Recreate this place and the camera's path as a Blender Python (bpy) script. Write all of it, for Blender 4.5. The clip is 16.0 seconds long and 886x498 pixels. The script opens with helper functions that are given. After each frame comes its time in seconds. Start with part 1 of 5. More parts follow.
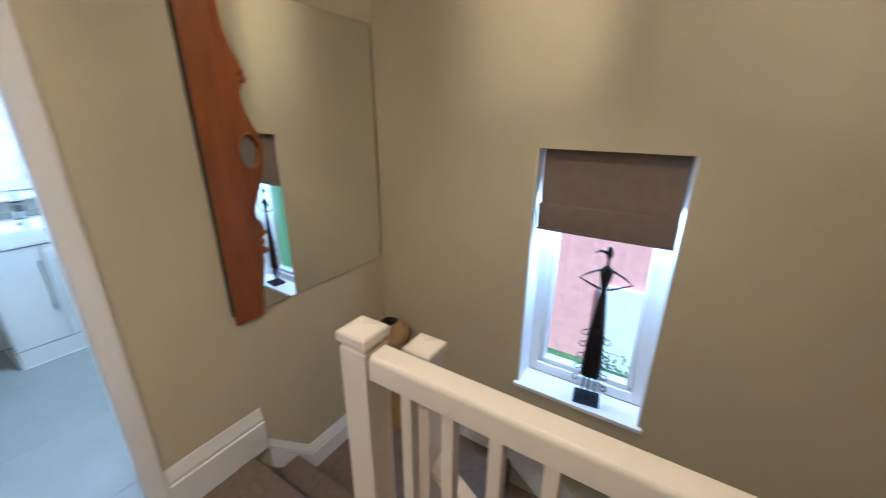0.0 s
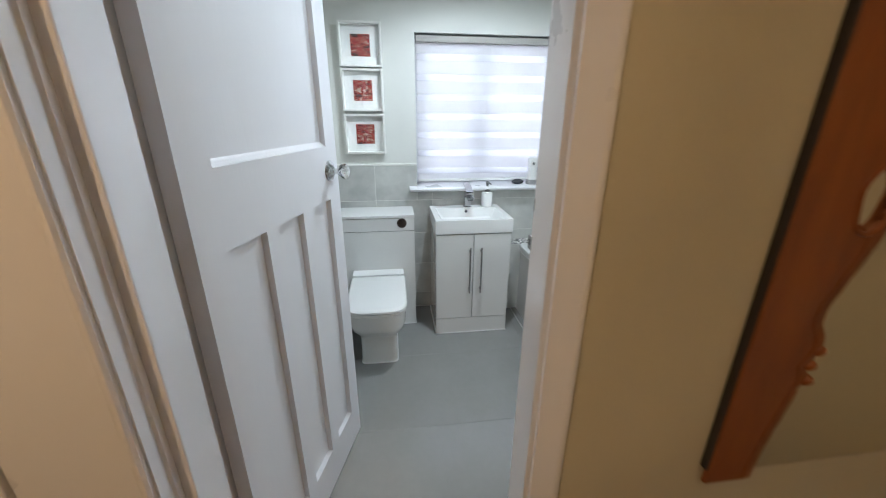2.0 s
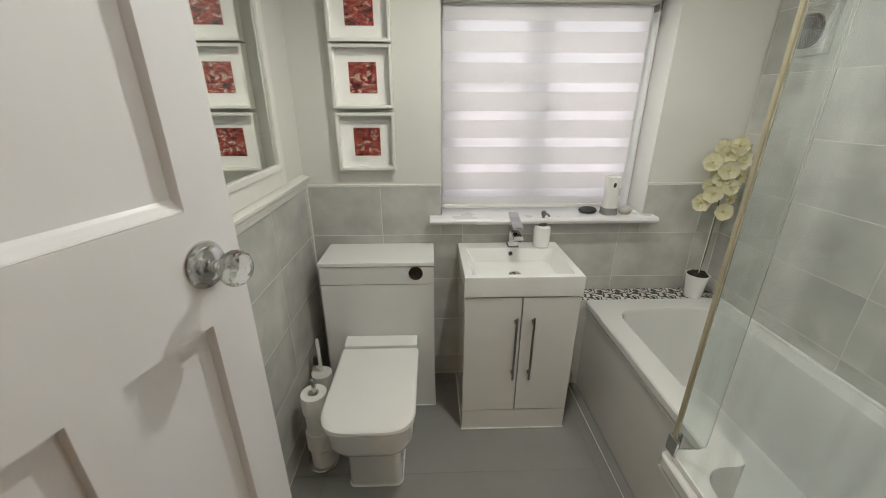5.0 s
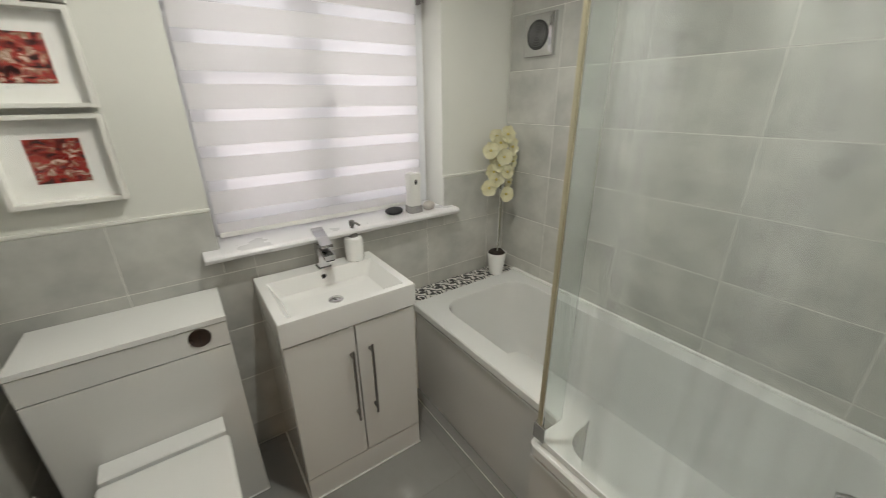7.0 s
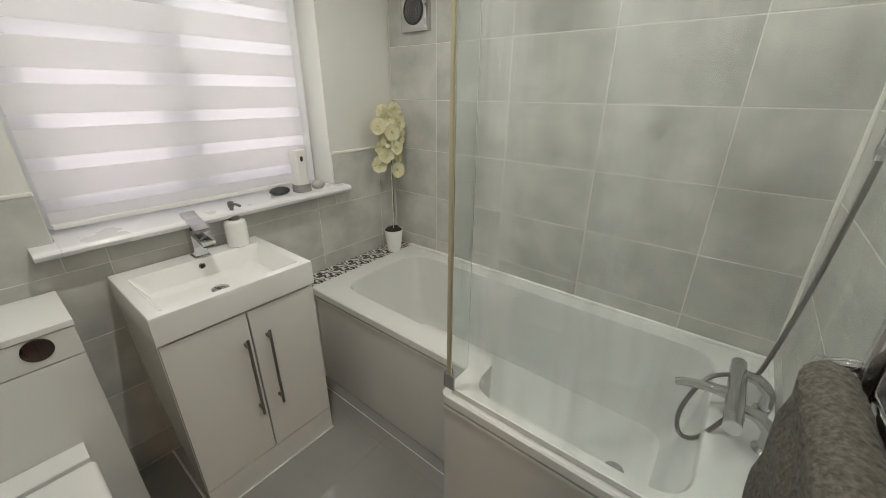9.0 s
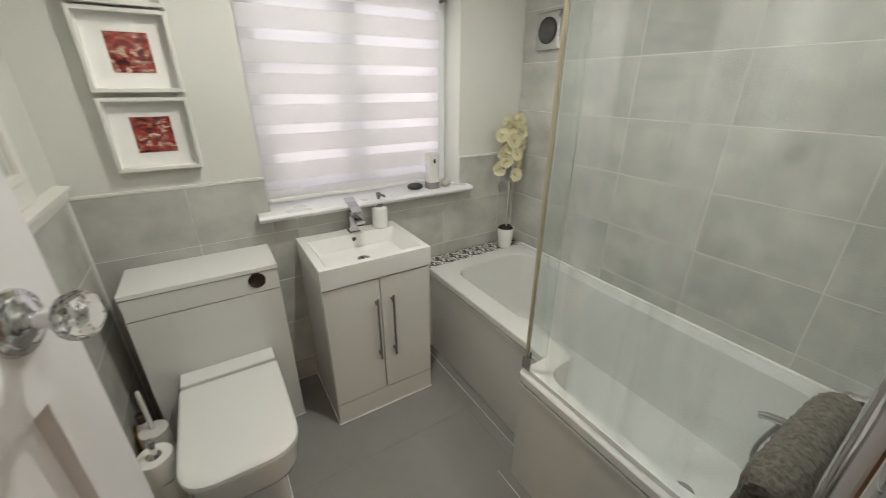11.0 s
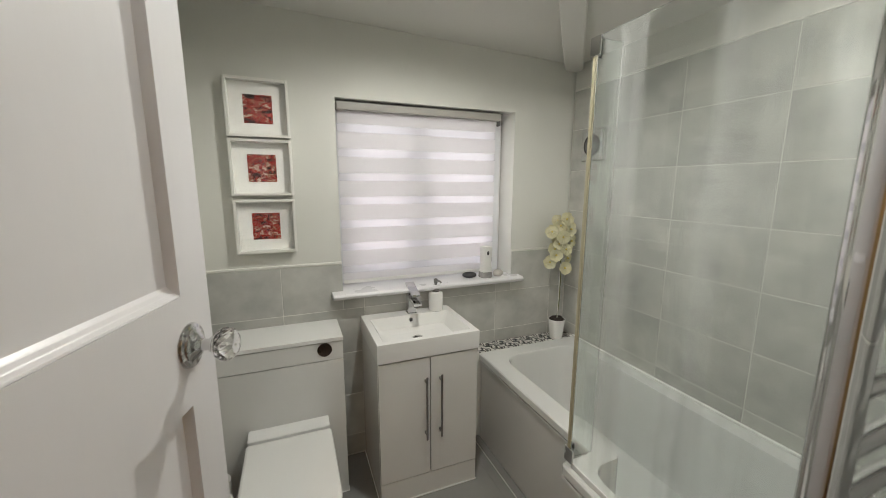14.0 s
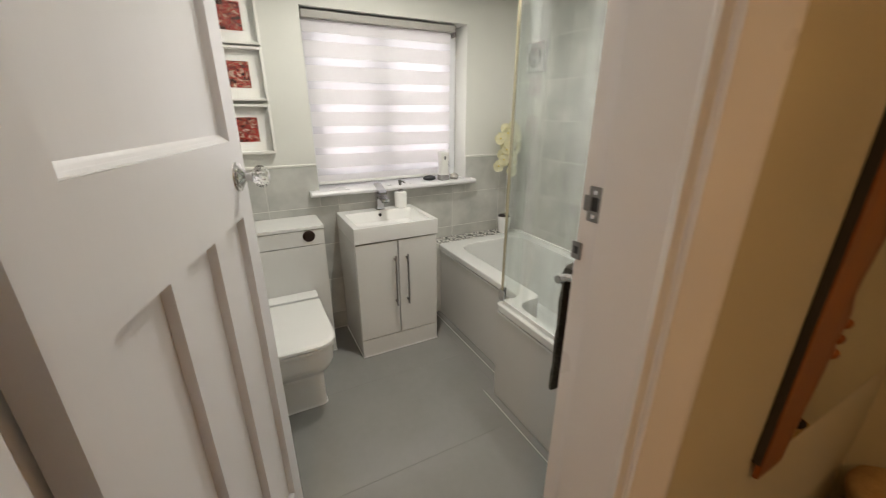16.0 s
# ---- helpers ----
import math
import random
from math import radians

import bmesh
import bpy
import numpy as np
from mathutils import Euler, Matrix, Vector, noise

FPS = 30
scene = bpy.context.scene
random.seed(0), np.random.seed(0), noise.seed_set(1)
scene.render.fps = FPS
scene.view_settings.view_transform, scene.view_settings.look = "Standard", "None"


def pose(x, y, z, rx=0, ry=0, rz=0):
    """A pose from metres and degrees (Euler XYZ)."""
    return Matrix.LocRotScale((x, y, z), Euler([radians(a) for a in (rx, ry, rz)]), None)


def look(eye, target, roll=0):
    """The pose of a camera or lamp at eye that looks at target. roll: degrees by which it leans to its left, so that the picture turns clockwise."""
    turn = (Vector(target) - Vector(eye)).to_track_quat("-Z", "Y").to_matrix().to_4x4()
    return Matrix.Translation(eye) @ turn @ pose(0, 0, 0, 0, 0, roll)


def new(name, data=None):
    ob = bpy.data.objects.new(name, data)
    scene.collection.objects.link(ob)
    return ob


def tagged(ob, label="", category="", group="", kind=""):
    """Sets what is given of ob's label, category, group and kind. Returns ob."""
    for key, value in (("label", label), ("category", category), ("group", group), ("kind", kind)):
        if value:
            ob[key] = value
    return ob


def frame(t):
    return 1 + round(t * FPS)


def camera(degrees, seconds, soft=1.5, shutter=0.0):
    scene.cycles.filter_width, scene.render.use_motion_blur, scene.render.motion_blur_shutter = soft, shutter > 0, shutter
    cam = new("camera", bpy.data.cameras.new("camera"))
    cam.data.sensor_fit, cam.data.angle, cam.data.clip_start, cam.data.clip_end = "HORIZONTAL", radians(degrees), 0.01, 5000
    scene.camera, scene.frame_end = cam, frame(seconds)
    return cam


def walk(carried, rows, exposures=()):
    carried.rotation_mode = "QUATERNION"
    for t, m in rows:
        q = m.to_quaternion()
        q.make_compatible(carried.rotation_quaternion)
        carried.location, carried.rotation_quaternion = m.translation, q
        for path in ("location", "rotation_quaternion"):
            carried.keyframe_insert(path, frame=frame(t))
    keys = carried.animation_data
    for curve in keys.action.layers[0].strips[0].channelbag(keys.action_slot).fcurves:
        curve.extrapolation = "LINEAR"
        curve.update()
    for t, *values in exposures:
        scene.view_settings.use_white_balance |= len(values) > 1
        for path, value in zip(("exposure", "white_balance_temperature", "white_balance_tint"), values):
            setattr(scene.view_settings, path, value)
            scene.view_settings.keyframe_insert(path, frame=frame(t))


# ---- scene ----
cam = camera(99.5, 16.0, soft=0.9, shutter=0.35)
PATH = [
    (0, (0.125, 0.277, 1.484), (-0.882, 1.868, 0.809), 0.4),
    (0.5, (-0.009, 0.263, 1.489), (-1.493, 1.421, 0.813), 0.4),
    (1, (-0.229, 0.246, 1.488), (-1.96, 0.988, 0.814), 0.4),
    (1.5, (-0.459, 0.242, 1.49), (-2.283, 0.696, 0.808), 0.3),
    (2, (-0.732, 0.257, 1.487), (-2.596, 0.503, 0.805), 0.3),
    (2.5, (-0.983, 0.284, 1.495), (-2.858, 0.308, 0.801), -0.0),
    (3, (-1.203, 0.261, 1.491), (-3.073, 0.22, 0.783), 0.1),
    (5.5, (-1.696, 0.388, 1.544), (-3.547, 0.546, 0.803), 0.0),
    (6, (-1.792, 0.359, 1.571), (-3.604, 0.768, 0.831), 0.2),
    (6.5, (-1.867, 0.361, 1.553), (-3.58, 1.074, 0.807), -0.0),
    (7, (-1.882, 0.368, 1.505), (-3.411, 1.426, 0.767), -0.6),
    (7.5, (-1.916, 0.345, 1.448), (-3.205, 1.683, 0.709), 0.3),
    (8, (-1.915, 0.35, 1.421), (-3.047, 1.808, 0.651), 0.4),
    (10.5, (-1.675, 0.264, 1.466), (-3.04, 1.489, 0.67), -0.3),
    (11, (-1.638, 0.238, 1.518), (-3.2, 1.198, 0.721), 0.1),
    (11.5, (-1.601, 0.229, 1.561), (-3.271, 0.998, 0.773), 0.1),
    (12, (-1.586, 0.256, 1.596), (-3.329, 0.946, 0.898), -0.3),
    (12.5, (-1.585, 0.252, 1.618), (-3.372, 0.958, 1.064), -0.1),
    (13, (-1.567, 0.243, 1.621), (-3.384, 0.967, 1.202), -0.1),
    (13.5, (-1.527, 0.229, 1.601), (-3.351, 0.971, 1.25), -0.1),
    (14, (-1.459, 0.194, 1.551), (-3.287, 0.932, 1.211), 0.2),
    (14.5, (-1.37, 0.132, 1.514), (-3.2, 0.856, 1.157), 0.1),
    (15, (-1.273, 0.058, 1.468), (-3.081, 0.772, 0.999), 0.1),
    (15.5, (-1.172, 0.011, 1.445), (-2.938, 0.732, 0.843), 0.0),
    (16, (-1.069, 0.049, 1.442), (-2.737, 0.911, 0.755), 0.1),
]
EXPOSURES = [(0, 0.80, 4100, 1), (0.5, 0.55, 4450, 3), (1.0, 0.20, 5000, 4), (1.5, 0.10, 5200, 5), (2.0, -0.04, 5250, 6), (2.5, -0.30, 5450, 7), (3.0, -0.40, 5750, 8), (5.5, -0.62, 6500, 8), (6.2, -0.60, 6500, 8), (7.0, -0.64, 6500, 8), (7.6, -0.68, 6500, 8), (10.4, -0.48, 6500, 9), (11.5, -0.56, 6500, 9), (12.5, -0.60, 6500, 9), (14.0, -0.64, 6450, 9), (15.0, -0.52, 6600, 10), (16.0, -0.30, 6600, 10)]
walk(cam, [(t, look(eye, target, roll)) for t, eye, target, roll in PATH], EXPOSURES)

# ---- light ----
world = bpy.data.worlds.new("sky")
scene.world = world
world.use_nodes = True
wn = world.node_tree
sky = wn.nodes.new("ShaderNodeTexSky")
sky.sky_type, sky.sun_disc = "NISHITA", False
sky.sun_elevation, sky.sun_rotation = radians(55), radians(135)
wn.links.new(sky.outputs[0], wn.nodes["Background"].inputs[0])
wn.nodes["Background"].inputs[1].default_value = 0.12


def lamp(name, kind, power, colour, m, size=0.1, angle=0):
    data = bpy.data.lights.new(name, kind)
    data.energy, data.color = power, colour
    if kind == "SUN":
        data.angle = radians(angle)
    elif kind == "AREA":
        data.shape, data.size, data.spread = "DISK", size, radians(angle or 180)
    elif kind == "SPOT":
        data.shadow_soft_size, data.spot_size = size, radians(angle)
    else:
        data.shadow_soft_size = size
    ob = new(name, data)
    ob.matrix_world = m
    return ob


lamp("sun", "SUN", 5.0, (1, 0.96, 0.9), look((5, -5, 10), (0, 0, 0)), angle=3)
# daylight standing in the bathroom window's opening, outside the glass
data = bpy.data.lights.new("window_daylight", "AREA")
data.shape, data.size, data.size_y, data.energy, data.color = "RECTANGLE", 0.98, 1.0, 8.3, (1.0, 0.955, 0.955)
new("window_daylight", data).matrix_world = look((-3.74, 0.946, 1.48), (-2, 0.946, 1.48))
data = bpy.data.lights.new("stair_daylight", "AREA")
data.shape, data.size, data.size_y, data.energy, data.color = "RECTANGLE", 0.48, 0.07, 5.0, (0.85, 0.93, 1.0)
new("stair_daylight", data).matrix_world = look((-0.125, 1.955, 1.15), (-0.125, 1.85, 0.3))
DOWNLIGHTS = [(-2.66, 0.74, 56.0, 0.6), (-1.80, 1.60, 21.0, 0.12), (-1.95, 0.36, 6.5, 0.6)]   # x, y, watts, softness of the beam's edge; the third is an added fill
BATH_LIGHT = (1.0, 0.97, 0.90)
LANDING_LIGHT, LANDING_POWER = (1.0, 0.60, 0.29), 15.0

# ---- materials ----
def material(name, colour, rough=0.5, metal=0.0, vary=0.06, scale=6.0, fine=90.0, bump=0.02, second=None, coat=0.0,
             spread=0.0, stretch=(1, 1, 1), translucent=0.0):
    """Two scales of noise over a base colour: broad mottling and fine grain, with relief from the grain."""
    m = bpy.data.materials.new(name)
    m.use_nodes = True
    t = m.node_tree
    N, L = t.nodes, t.links
    b = N["Principled BSDF"]
    co = N.new("ShaderNodeTexCoord")
    mp = N.new("ShaderNodeMapping")
    mp.inputs["Scale"].default_value = stretch
    L.new(co.outputs["Object"], mp.inputs[0])
    vec = mp.outputs[0]
    if spread:
        info = N.new("ShaderNodeObjectInfo")
        off = N.new("ShaderNodeVectorMath")
        off.operation = "MULTIPLY_ADD"
        comb = N.new("ShaderNodeCombineXYZ")
        for i in range(3):
            L.new(info.outputs["Random"], comb.inputs[i])
        off.inputs[1].default_value = (37, 53, 71)
        L.new(comb.outputs[0], off.inputs[0])
        L.new(vec, off.inputs[2])
        vec = off.outputs[0]
    n1 = N.new("ShaderNodeTexNoise")
    n1.inputs["Scale"].default_value, n1.inputs["Detail"].default_value = scale, 5
    n2 = N.new("ShaderNodeTexNoise")
    n2.inputs["Scale"].default_value, n2.inputs["Detail"].default_value = fine, 3
    L.new(vec, n1.inputs["Vector"])
    L.new(vec, n2.inputs["Vector"])
    ramp = N.new("ShaderNodeValToRGB")
    c = Vector(colour)
    lo = c * (1 - vary) if second is None else Vector(second)
    hi = c * (1 + vary) if second is None else c
    ramp.color_ramp.elements[0].position, ramp.color_ramp.elements[1].position = 0.3, 0.72
    ramp.color_ramp.elements[0].color = (*[min(1, v) for v in lo], 1)
    ramp.color_ramp.elements[1].color = (*[min(1, v) for v in hi], 1)
    L.new(n1.outputs[0], ramp.inputs[0])
    mix = N.new("ShaderNodeMix")
    mix.data_type, mix.blend_type = "RGBA", "MULTIPLY"
    mix.inputs[0].default_value = 1.0
    mr = N.new("ShaderNodeMapRange")
    mr.inputs[3].default_value, mr.inputs[4].default_value = 1 - vary * 0.7, 1 + vary * 0.7
    L.new(n2.outputs[0], mr.inputs[0])
    L.new(ramp.outputs[0], mix.inputs[6])
    L.new(mr.outputs[0], mix.inputs[7])
    col = mix.outputs[2]
    if spread:
        mr2 = N.new("ShaderNodeMapRange")
        mr2.inputs[3].default_value, mr2.inputs[4].default_value = 1 - spread, 1 + spread
        L.new(info.outputs["Random"], mr2.inputs[0])
        mix2 = N.new("ShaderNodeMix")
        mix2.data_type, mix2.blend_type = "RGBA", "MULTIPLY"
        mix2.inputs[0].default_value = 1.0
        L.new(col, mix2.inputs[6])
        L.new(mr2.outputs[0], mix2.inputs[7])
        col = mix2.outputs[2]
    L.new(col, b.inputs["Base Color"])
    b.inputs["Metallic"].default_value = metal
    rr = N.new("ShaderNodeMapRange")
    rr.inputs[3].default_value, rr.inputs[4].default_value = rough * 0.85, min(1, rough * 1.2)
    L.new(n1.outputs[0], rr.inputs[0])
    L.new(rr.outputs[0], b.inputs["Roughness"])
    b.inputs["Coat Weight"].default_value = coat
    b.inputs["Coat Roughness"].default_value = 0.05
    if bump:
        bp = N.new("ShaderNodeBump")
        bp.inputs["Strength"].default_value, bp.inputs["Distance"].default_value = min(1, bump * 10), 0.002
        L.new(n2.outputs[0], bp.inputs["Height"])
        L.new(bp.outputs[0], b.inputs["Normal"])
    if translucent:
        tr = N.new("ShaderNodeBsdfTranslucent")
        L.new(col, tr.inputs[0])
        ms = N.new("ShaderNodeMixShader")
        ms.inputs[0].default_value = translucent
        L.new(b.outputs[0], ms.inputs[1])
        L.new(tr.outputs[0], ms.inputs[2])
        L.new(ms.outputs[0], N["Material Output"].inputs[0])
    return m


def glass(name, colour=(0.97, 0.99, 0.98), rough=0.0, ior=1.45):
    m = bpy.data.materials.new(name)
    m.use_nodes = True
    b = m.node_tree.nodes["Principled BSDF"]
    b.inputs["Base Color"].default_value = (*colour, 1)
    b.inputs["Roughness"].default_value, b.inputs["IOR"].default_value = rough, ior
    b.inputs["Transmission Weight"].default_value = 1.0
    return m


def smear(m, amount, rough):
    """Fine level ripples in the surface draw its reflections out into upright streaks."""
    N, L = m.node_tree.nodes, m.node_tree.links
    b = N["Principled BSDF"]
    up = N.new("ShaderNodeCombineXYZ")
    up.inputs[2].default_value = 1.0
    L.new(up.outputs[0], b.inputs["Tangent"])
    b.inputs["Anisotropic"].default_value = amount
    for link in list(b.inputs["Roughness"].links):
        L.remove(link)
    b.inputs["Roughness"].default_value = rough
    b.inputs["Coat Weight"].default_value = 0.0
    return m


def streaks(m):
    """Dried water runs over the glass, boosted to imitate upright streaks of light behind it."""
    t = m.node_tree
    N, L = t.nodes, t.links
    co, mp = N.new("ShaderNodeTexCoord"), N.new("ShaderNodeMapping")
    mp.inputs["Scale"].default_value = (1, 1, 0.07)
    n = N.new("ShaderNodeTexNoise")
    n.inputs["Scale"].default_value, n.inputs["Detail"].default_value, n.inputs["Roughness"].default_value = 7, 5, 0.6
    r = N.new("ShaderNodeMapRange")
    r.inputs[1].default_value, r.inputs[2].default_value, r.inputs[3].default_value, r.inputs[4].default_value = 0.46, 0.66, 0.010, 0.19
    d, x = N.new("ShaderNodeBsdfDiffuse"), N.new("ShaderNodeMixShader")
    d.inputs[0].default_value = (0.8, 0.82, 0.81, 1)
    L.new(co.outputs["Object"], mp.inputs[0])
    L.new(mp.outputs[0], n.inputs["Vector"])
    L.new(n.outputs[0], r.inputs[0])
    L.new(r.outputs[0], x.inputs[0])
    L.new(N["Principled BSDF"].outputs[0], x.inputs[1])
    L.new(d.outputs[0], x.inputs[2])
    L.new(x.outputs[0], N["Material Output"].inputs[0])


PLASTER = material("white_plaster", (0.715, 0.715, 0.665), 0.75, vary=0.025, scale=2.5, fine=160, bump=0.01)
CEILING = material("ceiling_paint", (0.70, 0.69, 0.645), 0.85, vary=0.02, scale=2, fine=150, bump=0.01)
GREIGE = material("landing_wall_paint", (0.54, 0.49, 0.345), 0.8, vary=0.03, scale=2, fine=140, bump=0.012)
GLOSS = material("white_gloss_paint", (0.80, 0.79, 0.80), 0.28, vary=0.006, scale=3, fine=60, bump=0.0, coat=0.2)
DOORPAINT = material("door_paint_over_grain", (0.765, 0.76, 0.775), 0.3, vary=0.010, scale=10, fine=80, bump=0.014, coat=0.15, stretch=(1, 1, 0.16))
TRIMWHITE = material("white_trim", (0.80, 0.79, 0.74), 0.35, vary=0.02, scale=5, bump=0.005)
TILE = smear(material("grey_stone_tile", (0.60, 0.60, 0.56), 0.25, vary=0.07, scale=6.0, fine=26, bump=0, second=(0.42, 0.42, 0.395), spread=0.05), 0.92, 0.27)
GROUT = material("pale_grout", (0.68, 0.675, 0.63), 0.85, vary=0.06, fine=200)
FLOORTILE = material("grey_floor_tile", (0.275, 0.275, 0.266), 0.10, vary=0.05, scale=3, fine=30, bump=0.003, spread=0.02)
FLOORGROUT = material("grey_floor_grout", (0.24, 0.24, 0.23), 0.8, vary=0.06)
CERAMIC = material("white_ceramic", (0.86, 0.86, 0.84), 0.08, vary=0.01, bump=0, coat=0.4)
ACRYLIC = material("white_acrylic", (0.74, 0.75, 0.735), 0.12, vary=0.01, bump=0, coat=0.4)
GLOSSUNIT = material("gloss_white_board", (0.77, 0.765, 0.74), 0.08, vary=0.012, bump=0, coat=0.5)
# darker than cabinet gloss: grazing light and dark floor reflection go into the colour
BATHPANEL = smear(material("gloss_bath_panel_shaded", (0.63, 0.625, 0.605), 0.1, vary=0.012, bump=0), 0.95, 0.2)
SILICONE = material("white_silicone", (0.85, 0.85, 0.83), 0.4, vary=0.02)
CHROME = material("chrome", (0.64, 0.64, 0.645), 0.06, 1.0, vary=0.02, bump=0)
BRUSHED = material("brushed_steel", (0.28, 0.27, 0.26), 0.36, 1.0, vary=0.06, fine=160)
DARKCHROME = material("dark_chrome", (0.11, 0.085, 0.075), 0.28, 1.0, vary=0.03, bump=0)
BLACK = material("black_plastic", (0.02, 0.02, 0.02), 0.4)
CARPET = material("brown_carpet", (0.165, 0.125, 0.10), 0.95, vary=0.16, scale=30, fine=420, bump=0.1)
WOOD = material("reddish_varnished_wood", (0.27, 0.080, 0.008), 0.42, vary=0.14, scale=6, fine=60, bump=0.02, second=(0.16, 0.040, 0.004), stretch=(2.2, 2.2, 0.4))
BACKING_SHADE = material("dark_backing_and_shade", (0.03, 0.025, 0.02), 0.8)
MIRROR = material("mirror_silver", (0.88, 0.9, 0.88), 0.01, 1.0, vary=0.0, bump=0)
GLASS = glass("clear_glass", (0.895, 0.93, 0.915))
streaks(GLASS)
WINDOWGLASS = glass("window_glass", (0.98, 0.99, 0.99))
CRYSTAL = glass("cut_crystal", (0.98, 0.98, 0.97), 0.0, 1.52)
FROSTED = glass("frosted_window_glass", (0.97, 0.97, 0.97), 0.35)
SEAL = material("ageing_clear_seal", (0.42, 0.38, 0.26), 0.3, vary=0.12)
BLIND = material("white_blind_fabric", (0.86, 0.845, 0.855), 0.9, vary=0.02, fine=300, bump=0.02, translucent=0.49)
HEADRAIL = material("pale_grey_plastic", (0.40, 0.385, 0.35), 0.5, vary=0.03)
UPVC = material("white_upvc", (0.78, 0.79, 0.80), 0.3, vary=0.02, bump=0)
BROWNBLIND = material("brown_blind_fabric", (0.20, 0.16, 0.135), 0.9, vary=0.08, scale=30, fine=350, bump=0.06)
TOWEL = material("dark_grey_terry", (0.10, 0.092, 0.075), 1.0, vary=0.5, scale=150, fine=260, bump=0.1)
PAPER = material("white_tissue", (0.85, 0.84, 0.80), 0.95, vary=0.03, fine=250, bump=0.04)
WHITEPLASTIC = material("white_plastic", (0.80, 0.79, 0.76), 0.3, vary=0.02)
PETAL = material("cream_petals", (0.78, 0.76, 0.58), 0.6, vary=0.08, scale=20, second=(0.70, 0.66, 0.42), translucent=0.15)
STEM = material("green_stem", (0.16, 0.17, 0.07), 0.6, vary=0.2, scale=30)
SOIL_AND_SHADE = material("dark_soil_and_shade", (0.03, 0.022, 0.018), 0.95, vary=0.5, scale=80)
BLACKSTONE = material("black_pebble", (0.035, 0.035, 0.038), 0.5, vary=0.3, scale=25)
GREYSTONE = material("grey_pebble", (0.30, 0.29, 0.28), 0.7, vary=0.25, scale=30)
PALESTONE = material("pale_pebble", (0.52, 0.49, 0.45), 0.7, vary=0.15, scale=30)
YELLOW = material("yellow_label", (0.75, 0.45, 0.03), 0.4)
VASE = material("tan_woven_bark", (0.46, 0.30, 0.13), 0.85, vary=0.28, scale=12, fine=110, bump=0.1, second=(0.27, 0.16, 0.06), stretch=(1, 1, 0.4))
IRON = material("black_wrought_iron", (0.03, 0.028, 0.027), 0.22, 0.6, vary=0.2)
MOUNT = material("white_card_mount", (0.80, 0.79, 0.75), 0.9, vary=0.01)
LAMPGLASS = bpy.data.materials.new("glowing_lamp_glass")
LAMPGLASS.use_nodes = True
LAMPGLASS.node_tree.nodes["Principled BSDF"].inputs["Emission Color"].default_value = (1, 0.95, 0.87, 1)
LAMPGLASS.node_tree.nodes["Principled BSDF"].inputs["Emission Strength"].default_value = 12
BRICK = material("pinkish_brick", (0.72, 0.36, 0.29), 0.9, vary=0.1, scale=9, spread=0.1, fine=60)
RENDERWALL = material("pale_render", (0.75, 0.72, 0.68), 0.9)
GRASS = material("garden_green", (0.07, 0.13, 0.035), 0.9, vary=0.4, scale=8)


def artwork(name, seed, pale):
    """Abstract red print with pale and olive blotches."""
    m = bpy.data.materials.new(name)
    m.use_nodes = True
    t = m.node_tree
    N, L = t.nodes, t.links
    co = N.new("ShaderNodeTexCoord")
    mp = N.new("ShaderNodeMapping")
    mp.inputs["Location"].default_value = (seed, seed * 2, seed * 3)
    mp.inputs["Scale"].default_value = (1, 0.6, 1)
    n = N.new("ShaderNodeTexNoise")
    n.inputs["Scale"].default_value, n.inputs["Detail"].default_value, n.inputs["Distortion"].default_value = 70, 8, 1.0
    r = N.new("ShaderNodeValToRGB")
    e = r.color_ramp.elements
    e[0].position, e[0].color = 0.40, (0.02, 0.006, 0.005, 1)
    e[1].position, e[1].color = 0.66, (0.55, 0.45, 0.38, 1)
    a = e.new(0.46)
    a.color = (0.24, 0.010, 0.008, 1)
    a = e.new(0.52)
    a.color = (0.38, 0.016, 0.012, 1)
    a = e.new(0.585 - pale)
    a.color = (0.20, 0.12, 0.06, 1)
    L.new(co.outputs["Object"], mp.inputs[0])
    L.new(mp.outputs[0], n.inputs["Vector"])
    L.new(n.outputs[0], r.inputs[0])
    b = N["Principled BSDF"]
    L.new(r.outputs[0], b.inputs["Base Color"])
    b.inputs["Roughness"].default_value = 0.5
    return m


